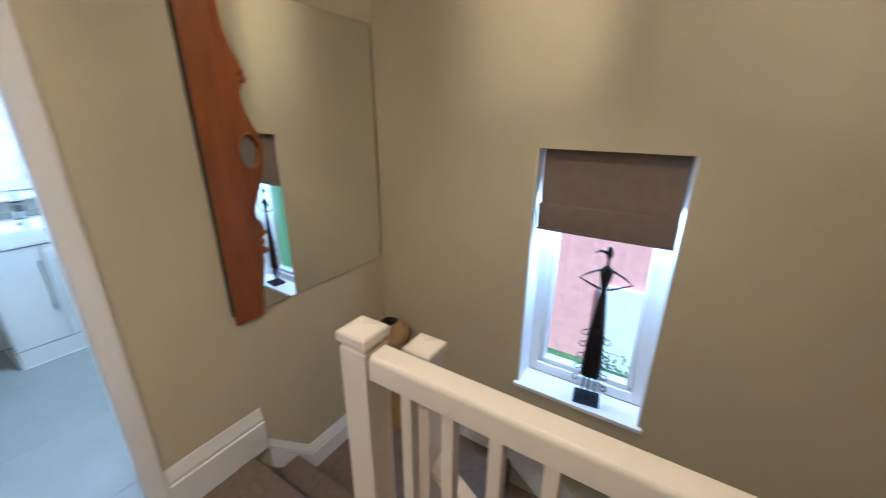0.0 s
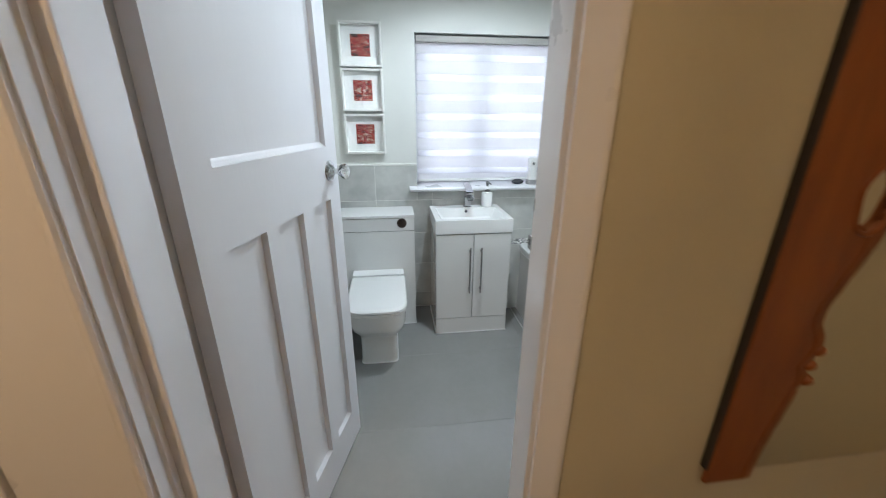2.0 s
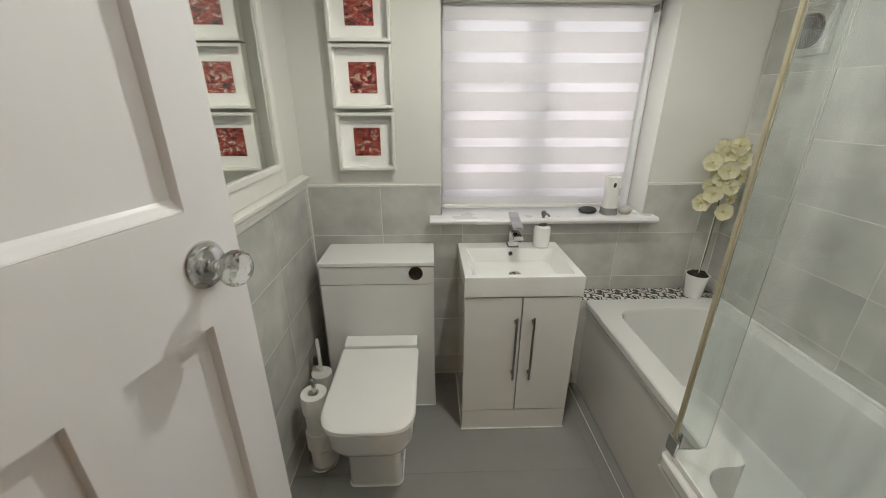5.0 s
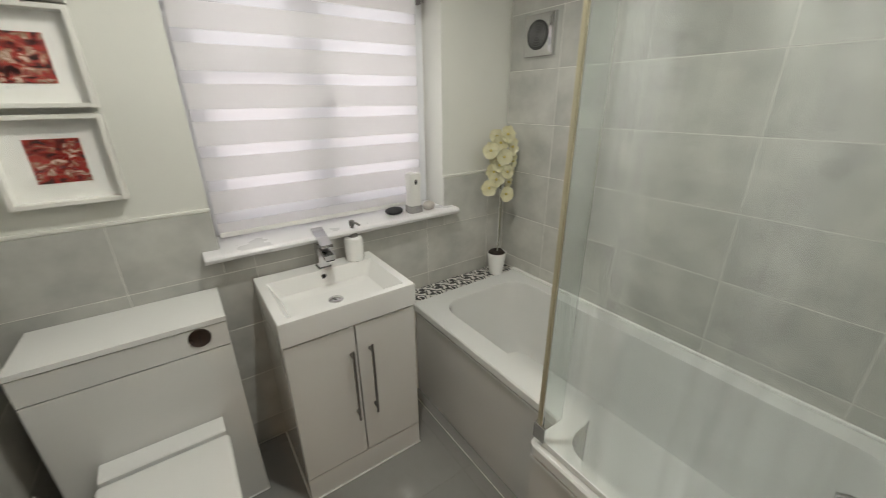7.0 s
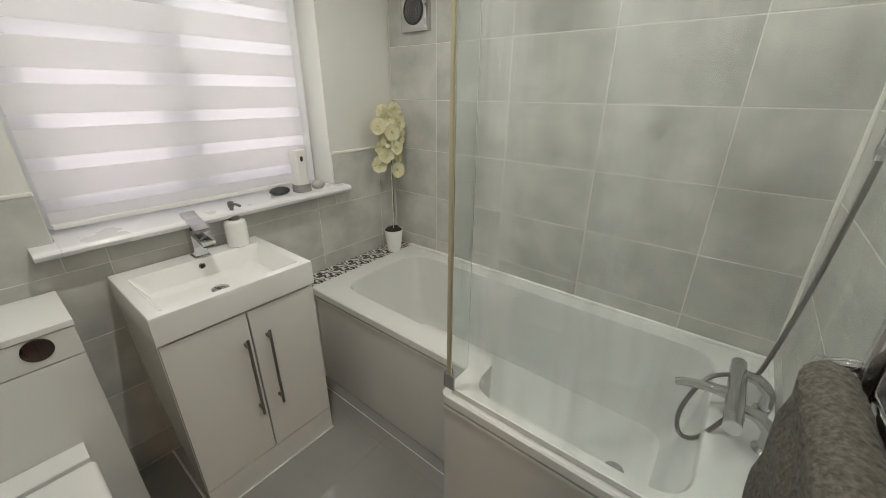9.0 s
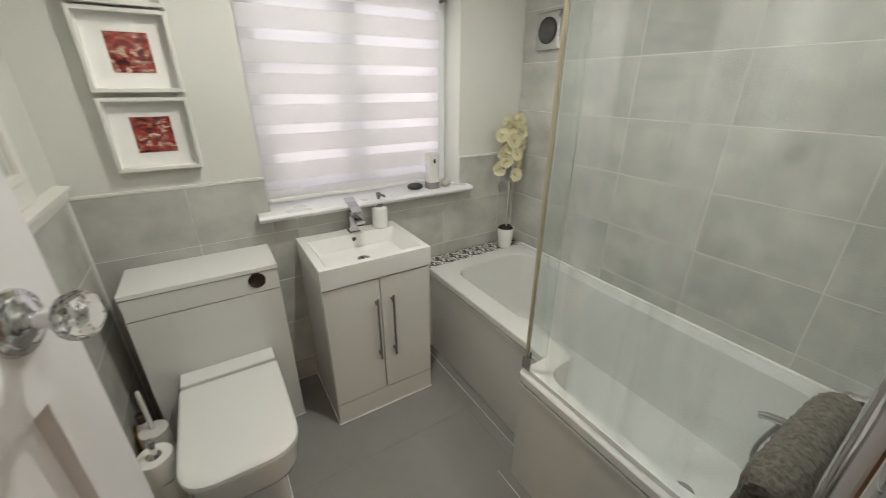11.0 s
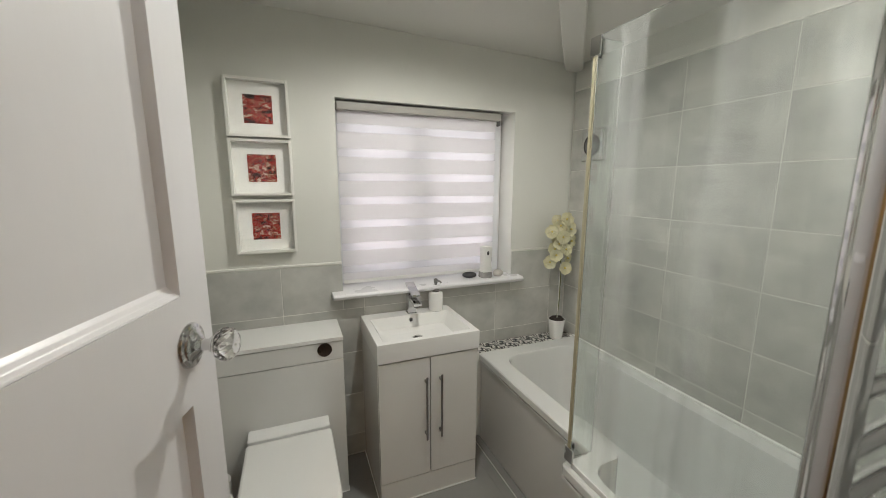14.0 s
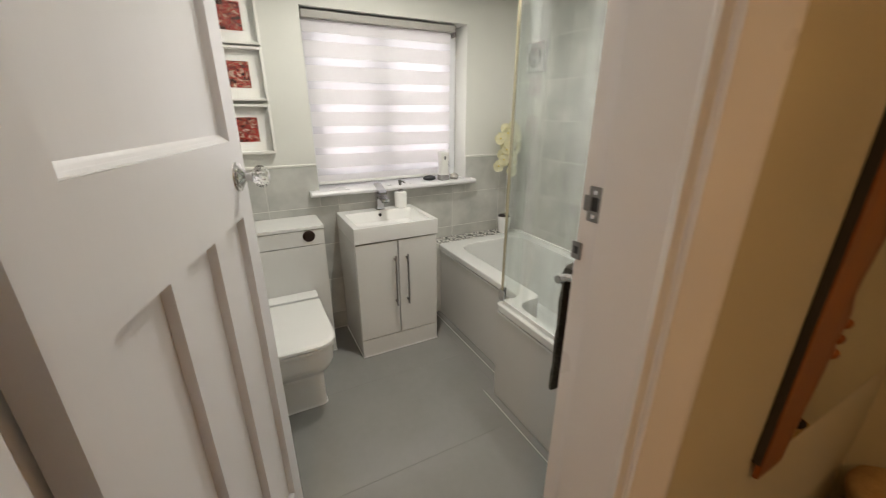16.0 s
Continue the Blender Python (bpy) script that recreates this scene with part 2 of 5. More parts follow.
def pattern_tile():
    """Black and white encaustic scrollwork, 0.1 m repeat."""
    m = bpy.data.materials.new("black_white_pattern_tile")
    m.use_nodes = True
    t = m.node_tree
    N, L = t.nodes, t.links
    co = N.new("ShaderNodeTexCoord")
    md = N.new("ShaderNodeVectorMath")
    md.operation = "MODULO"
    md.inputs[1].default_value = (0.1, 0.1, 10)
    ad = N.new("ShaderNodeVectorMath")
    ad.inputs[1].default_value = (10.0, 10.0, 0)
    L.new(co.outputs["Object"], ad.inputs[0])
    L.new(ad.outputs[0], md.inputs[0])
    ns = N.new("ShaderNodeTexNoise")
    ns.inputs["Scale"].default_value = 30
    L.new(md.outputs[0], ns.inputs["Vector"])
    w = N.new("ShaderNodeTexWave")
    w.wave_type, w.rings_direction = "RINGS", "Z"
    w.inputs["Scale"].default_value, w.inputs["Distortion"].default_value, w.inputs["Detail"].default_value, w.inputs["Detail Scale"].default_value = 11, 9, 1.0, 2.5
    sb = N.new("ShaderNodeVectorMath")
    sb.operation = "SUBTRACT"
    sb.inputs[1].default_value = (0.05, 0.05, 0)
    L.new(md.outputs[0], sb.inputs[0])
    L.new(sb.outputs[0], w.inputs["Vector"])
    r = N.new("ShaderNodeValToRGB")
    r.color_ramp.elements[0].position, r.color_ramp.elements[1].position = 0.46, 0.54
    r.color_ramp.elements[0].color, r.color_ramp.elements[1].color = (0.025, 0.025, 0.025, 1), (0.75, 0.74, 0.70, 1)
    L.new(w.outputs[0], r.inputs[0])
    b = N["Principled BSDF"]
    L.new(r.outputs[0], b.inputs["Base Color"])
    b.inputs["Roughness"].default_value = 0.3
    return m


PATTERN = pattern_tile()


def sheer():
    m = bpy.data.materials.new("sheer_blind_voile")
    m.use_nodes = True
    t = m.node_tree
    N, L = t.nodes, t.links
    tr, df, tl = N.new("ShaderNodeBsdfTransparent"), N.new("ShaderNodeBsdfDiffuse"), N.new("ShaderNodeBsdfTranslucent")
    df.inputs[0].default_value = tl.inputs[0].default_value = (0.8, 0.79, 0.82, 1)
    a, b = N.new("ShaderNodeMixShader"), N.new("ShaderNodeMixShader")
    a.inputs[0].default_value, b.inputs[0].default_value = 0.55, 0.72
    L.new(df.outputs[0], a.inputs[1])
    L.new(tl.outputs[0], a.inputs[2])
    L.new(tr.outputs[0], b.inputs[1])
    L.new(a.outputs[0], b.inputs[2])
    L.new(b.outputs[0], N["Material Output"].inputs[0])
    return m


VOILE = sheer()


# ---- mesh helpers ----
def bm_box(x0, y0, z0, x1, y1, z1, bevel=0.0, bm=None, seg=2):
    own = bmesh.new()
    vs = [own.verts.new((x, y, z)) for x in (x0, x1) for y in (y0, y1) for z in (z0, z1)]
    for f in ((0, 1, 3, 2), (4, 6, 7, 5), (0, 4, 5, 1), (2, 3, 7, 6), (0, 2, 6, 4), (1, 5, 7, 3)):
        own.faces.new([vs[i] for i in f])
    if bevel:
        bmesh.ops.bevel(own, geom=own.edges[:], offset=bevel, segments=seg, affect="EDGES", profile=0.5)
    return join(bm, own)


def join(bm, own):
    if bm is None:
        return own
    me = bpy.data.meshes.new("tmp")
    own.to_mesh(me)
    own.free()
    bm.from_mesh(me)
    bpy.data.meshes.remove(me)
    return bm


def bm_loft(loops, bm=None, cap_start=True, cap_end=True, closed=True):
    own = bmesh.new()
    rings = [[own.verts.new(p) for p in lp] for lp in loops]
    n = len(rings[0])
    for a, b in zip(rings, rings[1:]):
        for i in range(n if closed else n - 1):
            j = (i + 1) % n
            own.faces.new((a[i], a[j], b[j], b[i]))
    if cap_start:
        own.faces.new(rings[0][::-1])
    if cap_end:
        own.faces.new(rings[-1])
    bmesh.ops.recalc_face_normals(own, faces=own.faces[:])
    return join(bm, own)


def bm_lathe(profile, m=None, n=24, bm=None, caps=True):
    """profile: (radius, height) pairs turned about z."""
    loops = [[Vector((r * math.cos(a), r * math.sin(a), z)) for a in (2 * math.pi * i / n for i in range(n))] for r, z in profile]
    if m is not None:
        loops = [[m @ p for p in lp] for lp in loops]
    return bm_loft(loops, bm, caps, caps)


def bm_tube(points, radius, n=12, bm=None, sides=None):
    """Round bar swept along points."""
    pts = [Vector(p) for p in points]
    loops, up = [], Vector((0, 0, 1))
    for i, p in enumerate(pts):
        d = (pts[min(i + 1, len(pts) - 1)] - pts[max(i - 1, 0)]).normalized()
        if abs(d.dot(up)) > 0.95:
            up = Vector((1, 0, 0)) if abs(d.x) < 0.9 else Vector((0, 1, 0))
        s = d.cross(up).normalized()
        u = s.cross(d).normalized()
        up = u
        r = radius[i] if isinstance(radius, (list, tuple)) else radius
        loops.append([p + r * (math.cos(a) * s + math.sin(a) * u) for a in (2 * math.pi * k / n for k in range(n))])
    return bm_loft(loops, bm)


def rounded(points, radius, seg=5):
    """A closed outline (x, y) with its corners rounded; radius: one, or one a corner."""
    out, n = [], len(points)
    for i, p in enumerate(points):
        r = radius[i] if isinstance(radius, (list, tuple)) else radius
        p, a, b = Vector(p), Vector(points[i - 1]), Vector(points[(i + 1) % n])
        u, v = (a - p).normalized(), (b - p).normalized()
        for k in range(seg + 1):
            t = k / seg
            out.append(p + u * r * (1 - t) ** 2 + v * r * t ** 2)
    return out


def flat(outline, z):
    return [(p[0], p[1], z) for p in outline]


def smooth(ob, angle=40):
    for f in ob.data.polygons:
        f.use_smooth = True
    ob.data.set_sharp_from_angle(angle=radians(angle))
    return ob


def mesh(name, bm, mat, sm=True):
    me = bpy.data.meshes.new(name)
    bm.to_mesh(me)
    bm.free()
    me.materials.append(mat)
    ob = new(name, me)
    if sm:
        smooth(ob)
        w = ob.modifiers.new("weighted_normals", "WEIGHTED_NORMAL")
        w.keep_sharp = True
    return ob


def thing(name, label, category, group="", at=(0, 0, 0), m=None, kind=""):
    ob = new(name)
    ob.matrix_world = m if m is not None else Matrix.Translation(at)
    ob.empty_display_size = 0.05
    return tagged(ob, label, category, group, kind)


def part(name, bm, mat, parent, label="", sm=True):
    """One mesh in the parent's own axes."""
    ob = mesh(name, bm, mat, sm)
    ob.parent = parent
    if label:
        ob["label"] = label
    return ob


def solid(name, bm, mat, label, category, group="", kind="", sm=True):
    return tagged(mesh(name, bm, mat, sm), label, category, group, kind)


def structure(name, bm, mat, label="", sm=True):
    return tagged(mesh(name, bm, mat, sm), label, "", "", "structure")


def wall_with_hole(axis, a0, a1, z0, z1, d0, d1, hole=None):
    """A wall along axis ('x' or 'y') from a0 to a1, thick from d0 to d1, with one opening (h0, h1, zb, zt)."""
    bm = bmesh.new()

    def blk(p0, p1, q0, q1):
        if p1 - p0 < 1e-4 or q1 - q0 < 1e-4:
            return
        if axis == "x":
            bm_box(p0, d0, q0, p1, d1, q1, bm=bm)
        else:
            bm_box(d0, p0, q0, d1, p1, q1, bm=bm)

    if hole is None:
        blk(a0, a1, z0, z1)
    else:
        h0, h1, zb, zt = hole
        blk(a0, h0, z0, z1)
        blk(h1, a1, z0, z1)
        blk(h0, h1, zt, z1)
        blk(h0, h1, z0, zb)
    return bm


# ---- the shell ----
WX, LY, TY, DX, LX = -3.47, -0.245, 1.905, -1.552, -1.308   # window wall, mirror wall, bath wall, door wall inside, door wall on the landing
SY = 1.86                                                   # stair window wall
wall_window = structure("wall_west", wall_with_hole("y", -0.5, 2.2, -0.3, 2.6, WX - 0.28, WX, (0.425, 1.468, 0.954, 1.975)), PLASTER, "white plastered wall with a window over grey tiles", sm=False)
wall_mirror = structure("wall_south", wall_with_hole("x", WX, DX, -0.3, 2.6, LY - 0.15, LY), PLASTER, "white plastered wall over grey half-height tiles", sm=False)
wall_bath = structure("wall_north", wall_with_hole("x", WX, DX, -0.3, 2.6, TY, TY + 0.25), PLASTER, "white wall tiled in grey above the bath", sm=False)
wall_door = structure("wall_east", wall_with_hole("y", -0.395, 2.155, -0.3, 2.6, DX, LX - 0.1, (-0.223, 0.594, -0.3, 2.0)), PLASTER, "white wall with the doorway", sm=False)
wall_landing = structure("wall_landing", wall_with_hole("y", -1.2, SY, -2.7, 2.6, LX - 0.1, LX, (-0.223, 0.574, 0.0, 2.0)), GREIGE, "greige painted landing wall beside the bathroom doorway", sm=False)
wall_stairs = structure("wall_stairs", wall_with_hole("x", LX - 0.1, 2.4, -2.7, 2.6, SY, SY + 0.28, (-0.407, 0.165, 0.157, 1.355)), GREIGE, "greige painted stairwell wall with a narrow window", sm=False)
wall_back = structure("wall_back", wall_with_hole("x", LX, 2.4, -2.7, 2.6, -1.35, -1.2), GREIGE, "plain greige landing wall", sm=False)
wall_end = structure("wall_end", wall_with_hole("y", -1.35, SY + 0.28, -2.7, 2.6, 2.4, 2.55), GREIGE, "plain greige landing wall", sm=False)
cb = bmesh.new()
v = [cb.verts.new(p) for p in ((WX, LY, 2.352), (DX, LY, 2.352), (DX, TY, 2.285), (WX, TY, 2.285), (WX, LY, 2.5), (DX, LY, 2.5), (DX, TY, 2.5), (WX, TY, 2.5))]
for f in ((0, 1, 2, 3), (7, 6, 5, 4), (0, 4, 5, 1), (1, 5, 6, 2), (2, 6, 7, 3), (3, 7, 4, 0)):
    cb.faces.new([v[i] for i in f])
structure("ceiling", cb, CEILING, "white bathroom ceiling, slightly out of level", sm=False)
structure("ceiling_landing", bm_box(LX, -1.2, 2.42, 2.4, SY, 2.55), CEILING, "white landing ceiling", sm=False)
# diagonal boxed beam out of the corner of the ceiling
d = Vector((0.65, -0.57, 0)).normalized()
s = Vector((0.57, 0.65, 0)).normalized() * 0.055
bb = bmesh.new()
c0, c1 = Vector((-3.47, 1.885, 0)), Vector((-2.25, 0.815, 0))
bm_loft([[c + k * s + Vector((0, 0, z)) for k, z in ((-1, 2.40), (-1, 2.255), (-0.85, 2.245), (0.85, 2.245), (1, 2.255), (1, 2.40))] for c in (c0, c1)], bb)
structure("ceiling_beam", bb, CEILING, "white boxed beam running diagonally under the ceiling", sm=False)

# ---- floors ----
floor = structure("floor", bm_box(WX, LY, -0.06, -1.48, TY, -0.001), FLOORGROUT, "polished mid-grey bathroom floor tiles", sm=False)
carpet = bmesh.new()
bm_box(-1.478, -1.2, -0.2, 2.4, 0.80, 0.004, bm=carpet)
bm_box(LX, 0.80, -0.2, -0.52, 0.875, 0.0035, bm=carpet, bevel=0.0)
structure("floor_landing", carpet, CARPET, "brown short-pile carpet on the landing", sm=False)
structure("threshold_trim", bm_box(-1.492, -0.17, -0.004, -1.462, 0.545, 0.006, 0.003), GLOSS, "white painted threshold strip")
structure("stair_tread", bm_box(LX, 0.80, -0.38, -0.52, 1.13, -0.18, 0.022, seg=4), CARPET, "carpeted stair tread with a rounded nosing")
structure("stair_tread", bm_box(LX, 0.82, -0.03, -0.52, 0.915, 0.006, 0.016, seg=4), CARPET, "carpeted top nosing of the stairs")
structure("quarter_landing", bm_box(LX, 1.08, -0.56, -0.40, SY, -0.36, 0.02, seg=3), CARPET, "carpeted quarter landing in the stair corner")
for i in range(9):
    x = -0.42 + 0.225 * i
    structure("stair_tread", bm_box(x, 0.96, -0.74 - 0.18 * i, x + 0.25, SY, -0.54 - 0.18 * i, 0.02, seg=3), CARPET, "carpeted stair tread with a rounded nosing")
structure("hall_floor", bm_box(LX, 0.8, -2.7, 2.4, SY, -2.34), CARPET, "carpet at the foot of the stairs", sm=False)

# ---- doorway ----
J0, J1, RB = -0.204, 0.540, 0.574
lining = bmesh.new()
bm_loft([[(-1.4865, J1 + 0.016, z), (-1.4845, J1 + 0.0135, z), (-1.362, J1, z), (-1.362, J1 + 0.033, z), (-1.4865, J1 + 0.035, z)] for z in (0, 2.0)], lining)
bm_box(DX + 0.008, RB, 0, -1.487, RB + 0.020, 2.0, 0.003, bm=lining)
bm_box(DX + 0.004, J0 - 0.018, 0, LX + 0.004, J0, 1.969, bm=lining)
bm_box(DX + 0.004, J0 - 0.018, 1.97, LX + 0.004, RB + 0.03, 2.0, 0.002, bm=lining)
structure("door_lining", lining, GLOSS, "white gloss painted door lining", sm=False)
stop = bmesh.new()
bm_box(-1.475, J0 - 0.002, 0, -1.361, -0.180, 1.9705, 0.003, bm=stop)
bm_box(-1.475, -0.1795, 1.950, -1.361, J1, 1.9705, 0.003, bm=stop)
structure("door_stop", stop, GLOSS, "white painted door stop", sm=False)


# splayed architrave on the latch side: bead at the lining, then a slope out past the wall face
splay = [(-1.362, 0.5402), (-1.357, 0.5365), (-1.350, 0.5365), (-1.345, 0.541), (-1.343, 0.546), (-1.339, 0.5465), (-1.336, 0.543), (-1.329, 0.544), (-1.326, 0.549), (-1.304, 0.576), (-1.299, 0.580), (-1.296, 0.585), (-1.296, 0.592), (-1.300, 0.597), (LX + 0.0005, 0.597), (LX + 0.0005, 0.5745), (-1.362, 0.5735)]
structure("architrave", bm_loft([[(x, y, z) for x, y in splay] for z in (0.0, 1.9645)]), GLOSS, "white gloss splayed architrave")
# wide flat board on the hinge side, with a beaded edge turned into the opening
structure("architrave", bm_box(LX + 0.0005, -0.420, 0.0, LX + 0.016, -0.2245, 2.06, 0.003), GLOSS, "wide white gloss board beside the doorway")
beads = [(LX + 0.0005, -0.2243), (LX + 0.018, -0.2243), (LX + 0.021, -0.218), (LX + 0.020, -0.212), (LX + 0.014, -0.2075), (LX + 0.010, -0.2095), (-1.334, -0.2035), (-1.338, -0.1985), (-1.344, -0.1985), (-1.347, -0.2035), (-1.3605, -0.2035), (-1.3605, -0.2038)]
structure("architrave", bm_loft([[(x, y, z) for x, y in beads] for z in (0.0, 1.9645)]), GLOSS, "white gloss beaded architrave edge")
structure("architrave", bm_box(LX + 0.0005, -0.2243, 1.965, LX + 0.02, 0.597, 2.058, 0.003), GLOSS, "white gloss architrave head")
# the neighbouring doorway on the landing
structure("architrave", bm_box(LX, -0.500, 0, LX + 0.02, -0.429, 2.06, 0.004), GLOSS, "white architrave of the neighbouring doorway")
structure("door_2", bm_box(LX - 0.002, -1.19, 0.005, LX + 0.012, -0.505, 1.98, 0.003), GLOSS, "closed white painted door of the neighbouring room")

strike = thing("strike_plate", "worn steel strike plate let into the door lining", "door latch", at=(-1.513, RB - 0.001, 1.292))
sp = bmesh.new()
for q in ((-0.012, 0.0125, 0.015, 0.031), (-0.012, -0.031, 0.015, -0.0125), (0.009, -0.0125, 0.015, 0.0125), (-0.012, -0.0125, -0.006, 0.0125), (-0.022, -0.014, -0.012, 0.014)):
    bm_box(q[0], -0.0025, q[1], q[2], 0.0, q[3], 0.0006, bm=sp, seg=1)
part("plate", sp, BRUSHED, strike)
part("keep_hole", bm_box(-0.007, -0.0006, -0.013, 0.011, 0.0, 0.013), BLACK, strike, "dark latch hole")
for z in (-0.021, 0.021):
    part("screw", bm_lathe([(0.0045, 0), (0.004, 0.0012), (0.001, 0.0012)], pose(0.0015, -0.0024, z, 90), 10), CHROME, strike)
bolt = thing("bolt_plate", "small steel privacy bolt keep in the lining", "door latch", at=(-1.538, RB - 0.001, 1.200))
part("plate", bm_box(-0.011, -0.003, -0.017, 0.011, 0, 0.017, 0.001), BRUSHED, bolt)
part("keep_hole", bm_box(-0.005, -0.0036, -0.006, 0.005, -0.002, 0.008), BLACK, bolt, "dark bolt hole")

# the bathroom door, standing open into the room
HINGE = Vector((-1.515, -0.154, 0))
ang = math.degrees(math.atan2(0.2655, -0.964))
door = thing("door_1", "white painted four-panel wooden door standing open", "door", m=pose(*HINGE, 0, 0, ang), kind="structure")
# in the door's own axes: x along the leaf from the hinge, -y the face seen from the doorway
DW, DH, DT = 0.745, 1.955, 0.044


def rail(x0, z0, x1, z1):
    return bm_box(x0, 0, z0, x1, DT, z1)


for n, q in (("stile", (0, 0.008, 0.094, DH)), ("stile", (0.660, 0.008, DW, DH)), ("top_rail", (0.094, 1.86, 0.660, DH)), ("lock_rail", (0.094, 1.183, 0.660, 1.372)),
             ("bottom_rail", (0.094, 0.008, 0.660, 0.178)), ("mullion", (0.248, 0.178, 0.306, 1.183)), ("mullion", (0.450, 0.178, 0.514, 1.183))):
    part(n, rail(*q), DOORPAINT, door, sm=False)
for x0, z0, x1, z1 in ((0.094, 1.372, 0.660, 1.86), (0.094, 0.178, 0.248, 1.183), (0.306, 0.178, 0.450, 1.183), (0.514, 0.178, 0.660, 1.183)):
    part("panel", bm_box(x0 - 0.004, 0.0195, z0 - 0.004, x1 + 0.004, DT - 0.0195, z1 + 0.004), DOORPAINT, door)
# stepped moulding along the foot of the upper panel, a fine bead at its head, on both faces
for f in (1, -1):
    def face(d):
        return d if f > 0 else DT - d
    prof = [(0.0195, 1.3725), (0.001, 1.3725), (0.002, 1.375), (0.0075, 1.379), (0.009, 1.3805), (0.0145, 1.3845), (0.016, 1.386), (0.0195, 1.390)]
    part("moulding", bm_loft([[(x, face(d), z) for d, z in (prof if f > 0 else prof[::-1])] for x in (0.0942, 0.6598)]), DOORPAINT, door, sm=False)
    prof = [(0.0195, 1.8598), (0.0195, 1.850), (0.012, 1.852), (0.008, 1.8598)]
    part("bead", bm_loft([[(x, face(d), z) for d, z in (prof if f > 0 else prof[::-1])] for x in (0.0942, 0.6598)]), DOORPAINT, door, sm=False)
for z in (0.22, 1.72):
    part("hinge", bm_lathe([(0.006, -0.04), (0.006, 0.04)], pose(-0.004, -0.002, z), 10), BRUSHED, door, "painted steel butt hinge")


def knob(side):
    """Crystal knob on a stepped chrome rose; side -1 is the -y face."""
    y = 0 if side < 0 else DT
    m = pose(0.672, y, 1.285, 90 if side < 0 else -90)
    k = part("door_handle", bm_lathe([(0.038, 0), (0.038, 0.002), (0.036, 0.005), (0.030, 0.0065), (0.029, 0.009), (0.023, 0.011), (0.021, 0.014), (0.015, 0.017), (0.012, 0.019), (0.010, 0.021), (0.0095, 0.032), (0.013, 0.033), (0.013, 0.037), (0.004, 0.038)], m, 32), CHROME, door, "faceted crystal knob on a chrome rose")
    # cut crystal: rings of facets, each ring turned half a step against the last
    rings = []
    for i, (r, h) in enumerate(((0.007, 0.0378), (0.017, 0.040), (0.0255, 0.046), (0.0285, 0.053), (0.0285, 0.059), (0.025, 0.067), (0.017, 0.0735), (0.007, 0.076))):
        rings.append([m @ Vector((r * math.cos(a), r * math.sin(a), h)) for a in (math.pi * (2 * q + (i % 2)) / 14 for q in range(14))])
    f = bmesh.new()
    vs = [[f.verts.new(p) for p in ring] for ring in rings]
    for i in range(len(vs) - 1):
        for q in range(14):
            a0, a1 = vs[i][q], vs[i][(q + 1) % 14]
            b0, b1, bp = vs[i + 1][q], vs[i + 1][(q + 1) % 14], vs[i + 1][q - 1]
            if i % 2:
                f.faces.new((a0, a1, b1))
                f.faces.new((a0, b1, b0))
            else:
                f.faces.new((a0, a1, b0))
                f.faces.new((a0, b0, bp))
    f.faces.new(vs[0])
    f.faces.new(vs[-1])
    bmesh.ops.recalc_face_normals(f, faces=f.faces[:])
    c = mesh("crystal", f, CRYSTAL, sm=False)
    c.parent = k


# ---- wall tiles ----
def tile_set(parent, origin, u, v, n, cols, rows, skip=None, name="tile", mat=None):
    """Tiles of a wall: cols and rows are the joint lines along u and v; thickness along n."""
    cache = {}
    for a0, a1 in zip(cols, cols[1:]):
        for b0, b1 in zip(rows, rows[1:]):
            if skip and skip(a0, a1, b0, b1):
                continue
            w, h = round(a1 - a0 - 0.0028, 4), round(b1 - b0 - 0.0028, 4)
            key = (w, h)
            if key not in cache:
                t = bm_box(-w / 2, -h / 2, 0, w / 2, h / 2, 0.0085, 0.0012, seg=1)
                me = bpy.data.meshes.new(name)
                t.to_mesh(me)
                t.free()
                me.materials.append(mat or TILE)
                cache[key] = me
            ob = new(name, cache[key])
            c = Vector(origin) + Vector(u) * (a0 + a1) / 2 + Vector(v) * (b0 + b1) / 2
            ob.matrix_world = Matrix.Translation(c) @ Matrix((u, v, n)).transposed().to_4x4()
            ob.parent = parent


def lines(start, stop, step, off):
    k = math.ceil((start - off) / step + 1e-6)
    out = [start]
    while off + k * step < stop - 1e-6:
        out.append(off + k * step)
        k += 1
    return out + [stop]


ROWS_Z = [0.129, 0.381, 0.632, 0.883, 1.1345]
HIGH_Z = [0.56, 0.632, 0.883, 1.1345, 1.386, 1.6375, 1.889, 2.125]


# ---- bathroom fittings ----
BX = -1.592   # tiled boxing over the end of the bath


